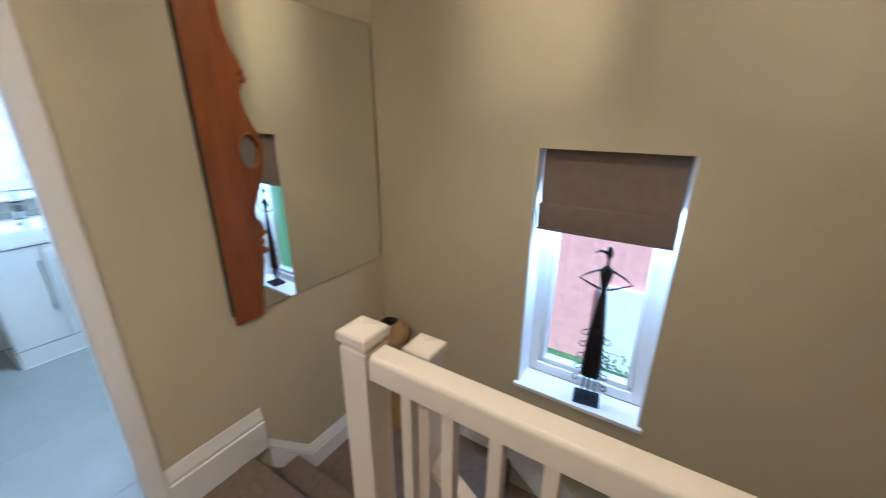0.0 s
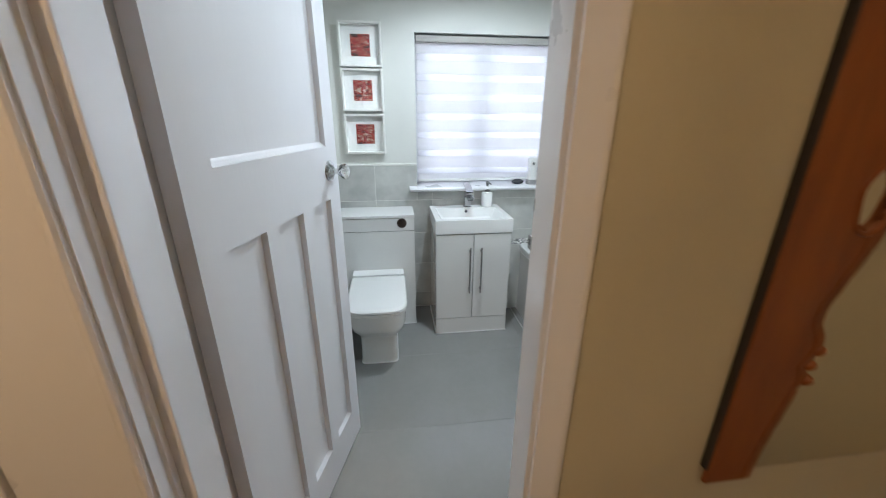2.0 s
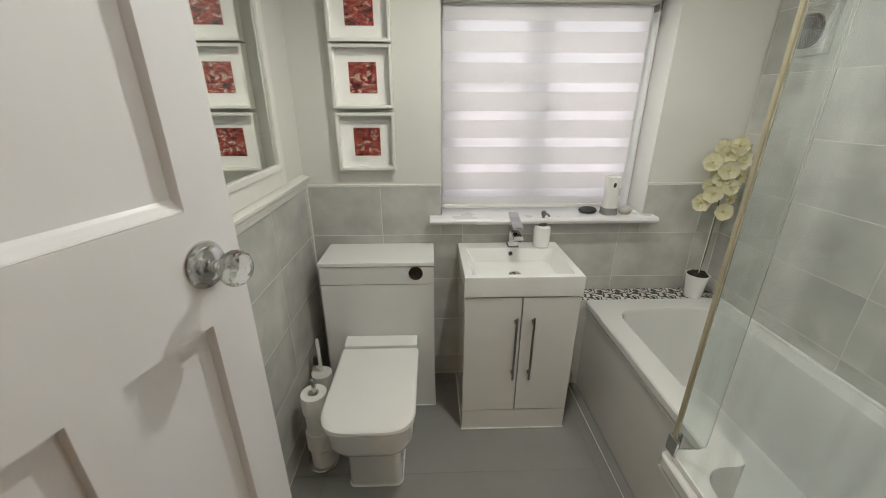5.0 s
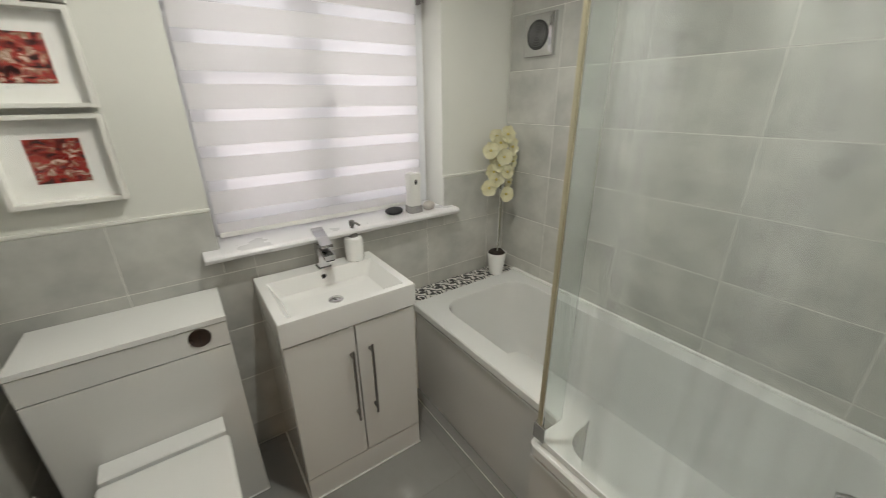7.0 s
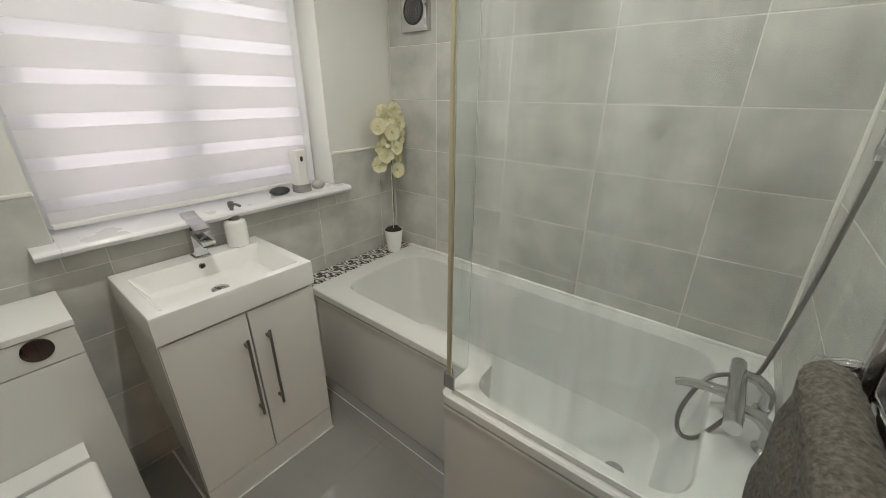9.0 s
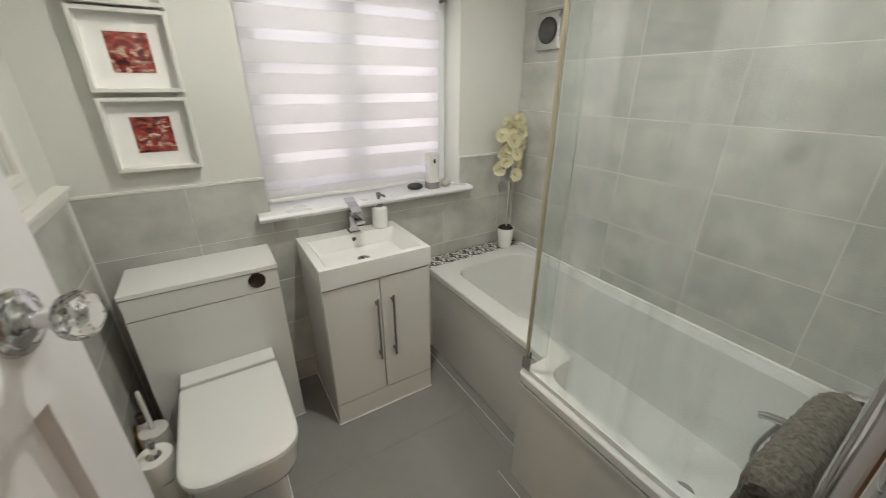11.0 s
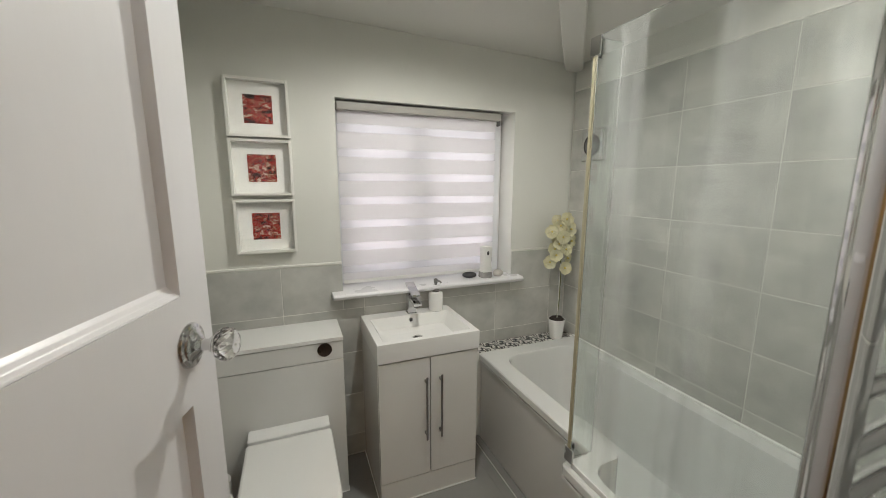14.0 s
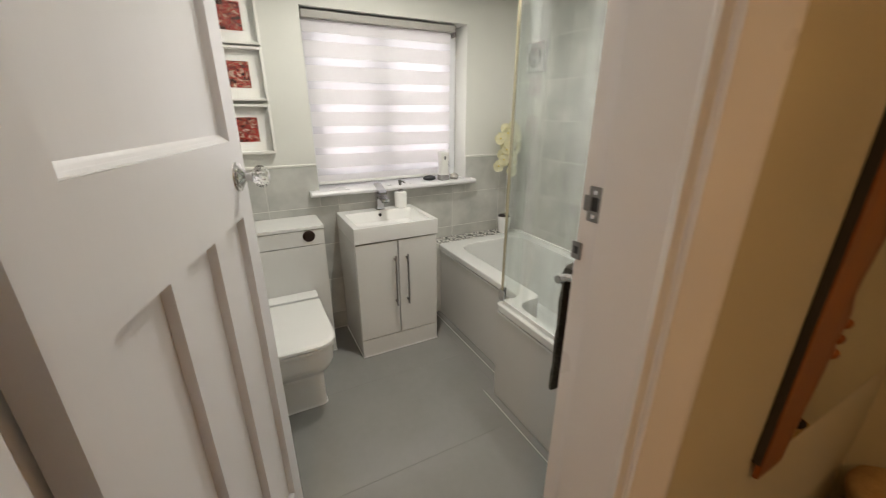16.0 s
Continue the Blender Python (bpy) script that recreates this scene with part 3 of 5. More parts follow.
def bathtub():
    t = thing("bath", "white acrylic L-shaped shower bath with glossy panels", "bath")
    x0, xs, x1, y0, yn, y1, z = -3.338, -2.425, BX - 0.012, 1.045, 1.185, TY - 0.012, 0.556
    out = [(x0, y1), (x0, yn), (xs, yn), (xs, y0), (x1, y0), (x1, y1)]
    rr = [0.008, 0.02, 0.012, 0.03, 0.008, 0.008]
    inn = [(x0 + 0.10, y1 - 0.085), (x0 + 0.10, yn + 0.100), (xs + 0.065, yn + 0.100), (xs + 0.065, y0 + 0.075), (x1 - 0.15, y0 + 0.075), (x1 - 0.15, y1 - 0.085)]
    ri = [0.13, 0.13, 0.05, 0.09, 0.11, 0.11]

    def shrink(pts, k, kx):
        cx, cy = -2.4, 1.5
        return [(cx + (x - cx) * kx, cy + (y - cy) * k) for x, y in pts]

    o = rounded(out, rr, 6)
    b1 = rounded(shrink(inn, 0.965, 0.975), ri, 6)
    b2 = rounded(shrink(inn, 0.925, 0.93), ri, 6)
    b3 = rounded(shrink(inn, 0.84, 0.87), [r * 0.8 for r in ri], 6)

    loops = [flat(o, z - 0.035), flat(o, z - 0.006)]
    oo = rounded([(x + sx * 0.006, y + sy * 0.006) for (x, y), (sx, sy) in zip(out, ((1, -1), (1, 1), (1, 1), (1, 1), (-1, 1), (-1, -1)))], rr, 6)
    loops += [flat(oo, z), flat(rounded([(x, y) for x, y in inn], ri, 6), z), flat(rounded(shrink(inn, 0.985, 0.99), ri, 6), z - 0.012), flat(b1, z - 0.16), flat(b2, z - 0.35), flat(b3, z - 0.40)]
    part("tub", bm_loft(loops, cap_start=False), ACRYLIC, t)
    # panels
    pz = z - 0.037
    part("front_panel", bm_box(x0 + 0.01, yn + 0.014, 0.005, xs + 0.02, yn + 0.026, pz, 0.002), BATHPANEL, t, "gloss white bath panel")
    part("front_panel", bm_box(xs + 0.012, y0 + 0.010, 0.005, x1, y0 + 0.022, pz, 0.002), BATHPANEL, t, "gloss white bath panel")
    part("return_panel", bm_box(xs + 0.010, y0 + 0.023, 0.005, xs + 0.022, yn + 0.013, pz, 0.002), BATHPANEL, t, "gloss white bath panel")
    part("panel_trim", bm_box(x0 + 0.01, yn + 0.004, pz - 0.020, xs + 0.008, yn + 0.013, pz - 0.008, 0.002), ACRYLIC, t, "thin white trim under the rim")
    part("panel_trim", bm_box(xs + 0.012, y0 + 0.001, pz - 0.020, x1, y0 + 0.009, pz - 0.008, 0.002), ACRYLIC, t, "thin white trim under the rim")
    part("floor_trim", bm_box(x0, yn - 0.028, 0.0008, xs - 0.020, yn + 0.013, 0.007, 0.002), FLOORTILE, t, "grey floor edging strip")
    part("floor_trim", bm_box(xs - 0.0195, y0 - 0.026, 0.0008, x1, y0 + 0.009, 0.007, 0.002), FLOORTILE, t, "grey floor edging strip")
    part("sealant", bm_box(x0, y1 - 0.012, z - 0.002, x1, y1 + 0.004, z + 0.012, 0.005), SILICONE, t)
    part("sealant", bm_box(x1 - 0.012, y0 + 0.02, z - 0.002, x1 + 0.003, y1, z + 0.012, 0.005), SILICONE, t)
    part("floor_sealant", bm_box(x0, yn - 0.031, 0.0008, xs - 0.022, yn - 0.028, 0.004), GROUT, t, sm=False)
    part("floor_sealant", bm_box(xs - 0.022, y0 - 0.029, 0.0008, x1, y0 - 0.026, 0.004), GROUT, t, sm=False)
    part("waste", bm_lathe([(0.035, 0.0), (0.035, 0.004), (0.02, 0.006), (0.004, 0.006)], pose(-1.95, 1.47, z - 0.400), 20), CHROME, t, "chrome waste")
    return t


bathtub()

shelf = structure("tiled_ledge", bm_box(WX + 0.001, 1.03, 0.0, -3.340, TY, 0.548), GROUT, "boxed ledge between bath and wall", sm=False)


def bath_screen():
    t = thing("shower_screen", "clear glass shower screen with a hinged return pane", "shower screen")
    glazing = [part("pane", bm_box(-2.398, 1.067, 0.575, BX - 0.03, 1.073, 1.985, 0.001, seg=1), GLASS, t, "clear glass pane with pale streaks of dried water and imitated light")]
    glazing.append(part("return_pane", bm_box(-2.413, 1.074, 0.575, -2.407, 1.178, 1.985, 0.001, seg=1), GLASS, t))
    for g in glazing:
        g.visible_shadow = False
    part("corner_seal", bm_box(-2.412, 1.062, 0.60, -2.399, 1.074, 1.945, 0.003), SEAL, t, "yellowed clear corner seal")
    part("wall_channel", bm_box(BX - 0.040, 1.060, 0.57, BX - 0.010, 1.080, 1.99, 0.002), CHROME, t, "chrome wall channel")
    for z in (0.60, 1.955):
        part("glass_clip", bm_box(-2.420, 1.058, z - 0.028, -2.380, 1.066, z + 0.028, 0.002), CHROME, t, "chrome corner clip")
        part("glass_clip", bm_box(-2.421, 1.067, z - 0.028, -2.413, 1.10, z + 0.028, 0.002), CHROME, t, "chrome corner clip")
    part("bottom_seal", bm_box(-2.39, 1.064, 0.557, BX - 0.03, 1.074, 0.576, 0.002), ACRYLIC, t)
    return t


bath_screen()


def toilet_unit():
    t = thing("toilet_unit", "gloss white back-to-wall toilet cistern unit", "cistern unit")
    x0, x1, y0, y1 = WX + 0.012, -3.203, -0.145, 0.384
    part("carcass", bm_box(x0, y0, 0.0, x1 - 0.018, y1, 0.817, 0.002), GLOSSUNIT, t)
    part("lower_panel", bm_box(x1 - 0.017, y0, 0.004, x1, y1, 0.724, 0.002), GLOSSUNIT, t)
    part("upper_panel", bm_box(x1 - 0.017, y0, 0.728, x1, y1, 0.816, 0.002), GLOSSUNIT, t)
    # same board as the fronts, but paler: stronger overhead light put into its colour
    part("top", bm_box(x0, y0 - 0.002, 0.819, x1 + 0.004, y1 + 0.002, 0.838, 0.002), CERAMIC, t)
    b = part("flush_button", bm_lathe([(0.033, 0), (0.033, 0.004), (0.030, 0.006), (0.004, 0.0065)], pose(x1 - 0.001, 0.300, 0.782, 0, 90), 28), DARKCHROME, t, "round chrome dual flush button")
    s = mesh("split", bm_box(0, -0.0008, -0.028, 0.0073, 0.0008, 0.028), BLACK)
    s.matrix_world = pose(x1, 0.300, 0.782)
    s.parent = b
    part("sealant", bm_box(x1 - 0.002, y0, 0, x1 + 0.004, y1 + 0.003, 0.005, 0.002), SILICONE, t)
    part("sealant", bm_box(x0, y1, 0, x1, y1 + 0.004, 0.005, 0.002), SILICONE, t)
    return t


toilet_unit()


def dee(x0, x1, yc, w, r, z):
    """Outline of a pan: square at the wall, rounded in front."""
    return flat(rounded([(x0, yc + w / 2), (x0, yc - w / 2), (x1, yc - w / 2), (x1, yc + w / 2)], [0.012, 0.012, r, r], 9), z)


def toilet():
    t = thing("toilet", "white ceramic back-to-wall toilet with closed lid", "toilet")
    yc = 0.128
    pan = [dee(-3.2, -2.752, yc, 0.222, 0.035, 0.0), dee(-3.2, -2.752, yc, 0.222, 0.035, 0.17), dee(-3.2, -2.735, yc, 0.235, 0.05, 0.205), dee(-3.2, -2.672, yc, 0.318, 0.11, 0.262),
           dee(-3.2, -2.650, yc, 0.338, 0.12, 0.305), dee(-3.2, -2.645, yc, 0.342, 0.12, 0.380), dee(-3.2, -2.65, yc, 0.335, 0.12, 0.386)]
    part("pan", bm_loft(pan), CERAMIC, t)
    part("seat", bm_loft([dee(-3.125, -2.640, yc, 0.35, 0.12, 0.388), dee(-3.125, -2.634, yc, 0.356, 0.12, 0.392), dee(-3.125, -2.634, yc, 0.356, 0.12, 0.404), dee(-3.125, -2.64, yc, 0.35, 0.12, 0.407)]), CERAMIC, t)
    part("lid", bm_loft([dee(-3.12, -2.636, yc, 0.354, 0.12, 0.409), dee(-3.12, -2.630, yc, 0.362, 0.12, 0.413), dee(-3.12, -2.632, yc, 0.360, 0.12, 0.424), dee(-3.12, -2.642, yc, 0.35, 0.115, 0.430), dee(-3.11, -2.66, yc, 0.33, 0.105, 0.4325)]), CERAMIC, t, "closed white lid")
    part("hinge_block", bm_loft([[(x, y, z) for x, z in ((-3.2, 0.387), (-3.130, 0.387), (-3.130, 0.437), (-3.136, 0.443), (-3.196, 0.450), (-3.2, 0.447))] for y in (yc - 0.172, yc + 0.172)]), CERAMIC, t)
    part("sealant", bm_loft([dee(-3.2, -2.747, yc, 0.23, 0.036, 0.0), dee(-3.2, -2.751, yc, 0.224, 0.036, 0.006)]), SILICONE, t)
    return t


toilet()


def vanity():
    t = thing("vanity_unit", "gloss white two-door vanity cabinet", "cabinet")
    x0, x1, y0, y1 = WX + 0.012, -3.036, 0.515, 1.022
    part("carcass", bm_box(x0, y0, 0.0, x1 - 0.020, y1, 0.742, 0.002), GLOSSUNIT, t)
    part("plinth", bm_box(x1 - 0.019, y0, 0.004, x1 - 0.002, y1, 0.116, 0.002), GLOSSUNIT, t)
    for a, b, h in ((y0, 0.7655, 0.742), (0.7695, y1, 0.818)):
        dr = part("door", bm_box(x1 - 0.019, a + 0.001, 0.121, x1, b - 0.001, 0.736, 0.002), GLOSSUNIT, t)
        hd = bmesh.new()
        bm_box(x1 + 0.024, h - 0.005, 0.322, x1 + 0.032, h + 0.005, 0.652, 0.003, bm=hd)
        bm_box(x1 - 0.001, h - 0.005, 0.345, x1 + 0.026, h + 0.005, 0.357, 0.002, bm=hd)
        bm_box(x1 - 0.001, h - 0.005, 0.617, x1 + 0.026, h + 0.005, 0.629, 0.002, bm=hd)
        o = mesh("handle", hd, BRUSHED)
        o["label"] = "slim brushed steel bar handle"
        o.parent = dr
    part("sealant", bm_box(x1 - 0.002, y0 - 0.003, 0, x1 + 0.004, y1 + 0.003, 0.006, 0.002), SILICONE, t)
    part("sealant", bm_box(x0, y0 - 0.004, 0, x1, y0, 0.006, 0.002), SILICONE, t)


vanity()


def basin():
    t = thing("basin", "white rectangular ceramic inset basin", "basin")
    x0, x1, y0, y1, z = WX + 0.012, -3.030, 0.512, 1.028, 0.837

    def rect(e, zz, r, ex=0.0):
        return flat(rounded([(x0 + ex + e, y1 - e), (x0 + ex + e, y0 + e), (x1 - e, y0 + e), (x1 - e, y1 - e)], r, 4), zz)

    def bowl(a, b, c, zz, r):
        return flat(rounded([(x0 + a, y1 - b), (x0 + a, y0 + b), (x1 - c, y0 + b), (x1 - c, y1 - b)], r, 4), zz)

    part("bowl", bm_loft([rect(0.002, 0.745, 0.004), rect(0, 0.748, 0.004), rect(0, z - 0.004, 0.004), rect(0.003, z, 0.004), bowl(0.085, 0.035, 0.03, z, 0.012), bowl(0.089, 0.039, 0.034, z - 0.006, 0.014),
                          bowl(0.105, 0.070, 0.055, z - 0.066, 0.03), bowl(0.14, 0.115, 0.09, z - 0.080, 0.03)]), CERAMIC, t)
    part("overflow", bm_lathe([(0.012, 0), (0.012, 0.004), (0.0085, 0.005), (0.0075, 0.001), (0.001, 0.001)], pose(x0 + 0.0935, 0.772, z - 0.026, 0, 76), 20), CHROME, t, "chrome overflow ring")
    part("overflow_hole", bm_lathe([(0.0074, 0), (0.0074, 0.0022), (0.001, 0.0022)], pose(x0 + 0.094, 0.772, z - 0.026, 0, 76), 16), BLACK, t)
    part("waste", bm_lathe([(0.030, 0), (0.030, 0.004), (0.022, 0.009), (0.006, 0.011)], pose(x0 + 0.225, 0.772, z - 0.081), 24), CHROME, t, "chrome click waste")


basin()


def tap():
    t = thing("basin_mixer", "square chrome waterfall basin mixer tap", "tap", at=(-3.405, 0.788, 0.837))
    part("base", bm_box(-0.028, -0.028, 0.0, 0.028, 0.028, 0.006, 0.002), CHROME, t)
    part("body", bm_box(-0.023, -0.023, 0.005, 0.023, 0.023, 0.118, 0.004), CHROME, t)
    part("spout", bm_loft([[(x, y, z + dz) for y, dz in ((-0.022, 0), (0.022, 0), (0.022, 0.020), (-0.022, 0.020))] for x, z in ((0.018, 0.094), (0.122, 0.072))]), CHROME, t)
    part("outlet", bm_box(0.092, -0.017, 0.066, 0.118, 0.017, 0.0725, 0.001), BLACK, t)
    part("lever_post", bm_box(-0.019, -0.019, 0.117, 0.015, 0.019, 0.138, 0.003), CHROME, t)
    part("lever", bm_loft([[(x, y, z + dz) for y, dz in ((-0.024, 0), (0.024, 0), (0.024, 0.012), (-0.024, 0.012))] for x, z in ((-0.030, 0.158), (0.018, 0.140), (0.092, 0.116))]), CHROME, t)


tap()


def soap():
    t = thing("soap_dispenser", "pale pinkish-white soap dispenser with a chrome pump", "soap dispenser", m=pose(-3.402, 0.934, 0.837) @ Matrix.Diagonal((1.28, 1.28, 1.14, 1)))
    part("bottle", bm_lathe([(0.028, 0), (0.032, 0.003), (0.033, 0.05), (0.033, 0.083), (0.030, 0.092), (0.016, 0.097), (0.004, 0.097)], n=28), CERAMIC, t)
    part("collar", bm_lathe([(0.017, 0.096), (0.017, 0.110), (0.012, 0.113), (0.004, 0.113)], n=20), BRUSHED, t)
    part("pump", bm_lathe([(0.006, 0.11), (0.006, 0.140), (0.009, 0.141), (0.009, 0.160), (0.003, 0.163)], n=16), BRUSHED, t)
    part("nozzle", bm_tube([(0, 0, 0.153), (0.025, 0.008, 0.154), (0.036, 0.012, 0.149)], 0.0045, 10), BRUSHED, t)


soap()

# sill and window
sill = bmesh.new()
prof = [(-3.66, 0.955), (-3.395, 0.955), (-3.386, 0.962), (-3.383, 0.972), (-3.387, 0.981), (-3.396, 0.986), (-3.66, 0.986)]
bm_loft([[(x, y, z) for x, z in prof] for y in (0.430, 1.463)], sill)
bm_loft([[(max(x, WX + 0.0002), y, z) for x, z in prof] for y in (0.368, 0.4295)], sill)
bm_loft([[(max(x, WX + 0.0002), y, z) for x, z in prof] for y in (1.4635, 1.515)], sill)
structure("window_sill", sill, GLOSS, "white gloss window sill with a rounded nosing")


def window_frame(name, label, axis, a0, a1, z0, z1, d0, d1, mullions, transoms, pane_mat):
    t = thing(name, label, "window", kind="structure")

    def blk(p0, p1, q0, q1, e0=d0, e1=d1, bev=0.006):
        return bm_box(p0, e0, q0, p1, e1, q1, bev) if axis == "x" else bm_box(e0, p0, q0, e1, p1, q1, bev)

    w = 0.055
    for q in ((a0, a0 + w, z0, z1), (a1 - w, a1, z0, z1), (a0 + w, a1 - w, z0, z0 + w), (a0 + w, a1 - w, z1 - w, z1)):
        part("window_frame", blk(*q), UPVC, t)
    for m in mullions:
        part("mullion", blk(m - 0.03, m + 0.03, z0 + w, z1 - w), UPVC, t)
    edges = [a0 + w] + [e for m in mullions for e in (m - 0.03, m + 0.03)] + [a1 - w]
    mid = (d0 + d1) / 2
    for p0, p1 in zip(edges[::2], edges[1::2]):
        for s0, s1, r0, r1 in ((p0, p0 + 0.03, z0 + w, z1 - w), (p1 - 0.03, p1, z0 + w, z1 - w), (p0, p1, z0 + w, z0 + w + 0.03), (p0, p1, z1 - w - 0.03, z1 - w)):
            part("casement", blk(s0, s1, r0, r1, d0 + 0.012, d1 + 0.010), UPVC, t)
        for tz in [z for q, z in transoms if q == p0]:
            part("transom", blk(p0, p1, tz - 0.022, tz + 0.022, d0 + 0.012, d1 + 0.008), UPVC, t)
        g = part("pane", blk(p0 + 0.01, p1 - 0.01, z0 + w + 0.01, z1 - w - 0.01, mid - 0.003, mid + 0.003, 0), pane_mat, t)
        g.visible_shadow = False
    return t


window_frame("window_1", "white plastic window with obscured panes behind a blind", "y", 0.428, 1.465, 0.987, 1.972, -3.68, -3.62, [0.905], [(0.483, 1.622)], FROSTED)


def zebra_blind():
    t = thing("window_blind", "white day-and-night striped roller blind, half sheer", "blind")
    y0, y1, x = 0.440, 1.372, -3.535
    part("head_rail", bm_box(x - 0.030, y0 - 0.005, 1.925, x + 0.035, y1 + 0.022, 1.968, 0.008), HEADRAIL, t, "grey head rail")
    part("end_cap", bm_box(x - 0.03, y1 + 0.023, 1.90, x + 0.03, y1 + 0.030, 1.968, 0.006), BRUSHED, t, "grey end bracket")
    cs = [1.84 - 0.126 * k for k in range(7)]
    zt = 1.928
    for k, c in enumerate(cs + [None]):
        zb = c + 0.021 if c else 1.022
        if zt - zb > 0.004:
            part("fabric_band", bm_box(x - 0.0006, y0, zb, x + 0.0006, y1, zt), BLIND, t, sm=False)
        if c:
            part("sheer_band", bm_box(x - 0.0003, y0, c - 0.021, x + 0.0003, y1, c + 0.021), VOILE, t, sm=False)
            zt = c - 0.021
    part("bottom_bar", bm_box(x - 0.008, y0, 1.005, x + 0.008, y1, 1.024, 0.005), WHITEPLASTIC, t)
    part("chain", bm_tube([(x + 0.02, y1 + 0.024, 1.93), (x + 0.02, y1 + 0.024, 1.25)], 0.0018, 6), WHITEPLASTIC, t)


zebra_blind()

# things on the sill
fr = thing("air_freshener", "white plastic air freshener with a grey foot", "air freshener", at=(-3.462, 1.287, 0.986))
part("case", bm_loft([flat(rounded([(-a, b), (-a, -b), (a, -b), (a, b)], 0.018, 5), z) for a, b, z in ((0.031, 0.034, 0.036), (0.027, 0.029, 0.085), (0.029, 0.031, 0.13), (0.033, 0.034, 0.175), (0.030, 0.031, 0.192), (0.015, 0.018, 0.196))]), WHITEPLASTIC, fr)
part("foot", bm_loft([flat(rounded([(-a, b), (-a, -b), (a, -b), (a, b)], 0.018, 5), z) for a, b, z in ((0.032, 0.036, 0.0), (0.034, 0.037, 0.006), (0.032, 0.035, 0.036))]), GREYSTONE, fr, "grey stone-effect foot")
part("sensor", bm_lathe([(0.009, 0), (0.009, 0.004), (0.002, 0.006)], pose(0.028, -0.002, 0.155, 0, 90) @ Matrix.Diagonal((1.5, 0.8, 1, 1)), 16), BLACK, fr, "dark sensor window")


def pebble(label, at, size, mat, seed):
    bm = bmesh.new()
    bmesh.ops.create_icosphere(bm, subdivisions=3, radius=1)
    for vtx in bm.verts:
        k = 1 + 0.13 * noise.noise(vtx.co * 1.1 + Vector((seed, 0, 0)))
        vtx.co = Vector((vtx.co.x * size[0] * k, vtx.co.y * size[1] * k, max(vtx.co.z, -0.8) * size[2] * k))
    ob = solid("pebble", bm, mat, label, "pebble")
    ob.location = (at[0], at[1], at[2] + size[2] * 0.8)


pebble("flat black pebble on the window sill", (-3.487, 1.19, 0.986), (0.034, 0.046, 0.019), BLACKSTONE, 3)
pebble("pale grey pebble on the window sill", (-3.462, 1.375, 0.986), (0.028, 0.034, 0.023), PALESTONE, 8)


def orchid():
    t = thing("orchid", "artificial cream orchid in a white pot", "potted plant", at=(-3.362, 1.770, 0.5535))
    part("pot", bm_lathe([(0.036, 0), (0.040, 0.002), (0.055, 0.125), (0.057, 0.130), (0.052, 0.131), (0.048, 0.118), (0.005, 0.116)], n=32), CERAMIC, t, "white tapered pot")
    sb = bm_lathe([(0.051, 0.118), (0.047, 0.134), (0.03, 0.143), (0.005, 0.140)], n=24)
    for vtx in sb.verts:
        vtx.co += Vector((0, 0, 0.012 * noise.noise(vtx.co * 60)))
    part("soil", sb, SOIL_AND_SHADE, t)
    pts = [(0.0, 0.0, 0.12), (0.004, 0.008, 0.25), (0.0, 0.012, 0.40), (0.004, 0.004, 0.52), (0.008, 0.01, 0.64), (0.004, 0.028, 0.74), (0.0, 0.03, 0.80)]
    part("stem", bm_tube(pts, [0.004, 0.0035, 0.0035, 0.003, 0.003, 0.0025, 0.002], 8), STEM, t)
    part("support_cane", bm_tube([(0.008, -0.004, 0.12), (0.006, 0.002, 0.5)], 0.002, 6), WHITEPLASTIC, t)
    rnd = random.Random(5)
    for k in range(22):
        f = bmesh.new()
        size = rnd.uniform(0.036, 0.046)
        for p in range(5):
            a = 2 * math.pi * p / 5 + rnd.uniform(-0.15, 0.15)
            w = 0.95 if p % 2 else 1.25
            loops = []
            for i in range(6):
                s = i / 5
                r = size * (0.12 + 0.88 * s)
                hw = size * w * 0.5 * math.sin(math.pi * min(0.93, 0.10 + 0.83 * s ** 1.25)) + 0.001
                lift = 0.010 * s * s + 0.004 * math.sin(3 * s + k)
                loops.append([(r * math.cos(a) - q * hw * math.sin(a), r * math.sin(a) + q * hw * math.cos(a), lift + 0.006 * q * q) for q in (-1, -0.5, 0, 0.5, 1)])
            bm_loft(loops, f, False, False, closed=False)
        z = 0.49 + 0.315 * (k + rnd.uniform(-0.4, 0.4)) / 22
        az = k * 2.4 + rnd.uniform(-0.4, 0.4)
        rad = rnd.uniform(0.03, 0.075) * (1.0 - 0.3 * (z > 0.74))
        at = Vector((rad * math.cos(az) * 0.6 + 0.012, rad * math.sin(az) - 0.005, z))
        face = Vector((0.8 + 0.5 * math.cos(az), -0.25 + 0.8 * math.sin(az), rnd.uniform(-0.3, 0.25))).normalized()
        fm = Matrix.Translation(at) @ face.to_track_quat("Z", "Y").to_matrix().to_4x4() @ pose(0, 0, 0, 0, 0, rnd.uniform(0, 360))
        f.transform(fm)
        fl = part("blossom", f, PETAL, t, "cream orchid blossom")
        lip = mesh("lip", bm_lathe([(0.004, 0), (0.007, 0.006), (0.004, 0.014), (0.001, 0.016)], fm, 8), YELLOWLIP)
        lip.parent = fl


YELLOWLIP = material("yellow_throat", (0.70, 0.58, 0.16), 0.6)
orchid()


GRILLE = material("dark_grille_plastic", (0.30, 0.30, 0.305), 0.25, 0.5)


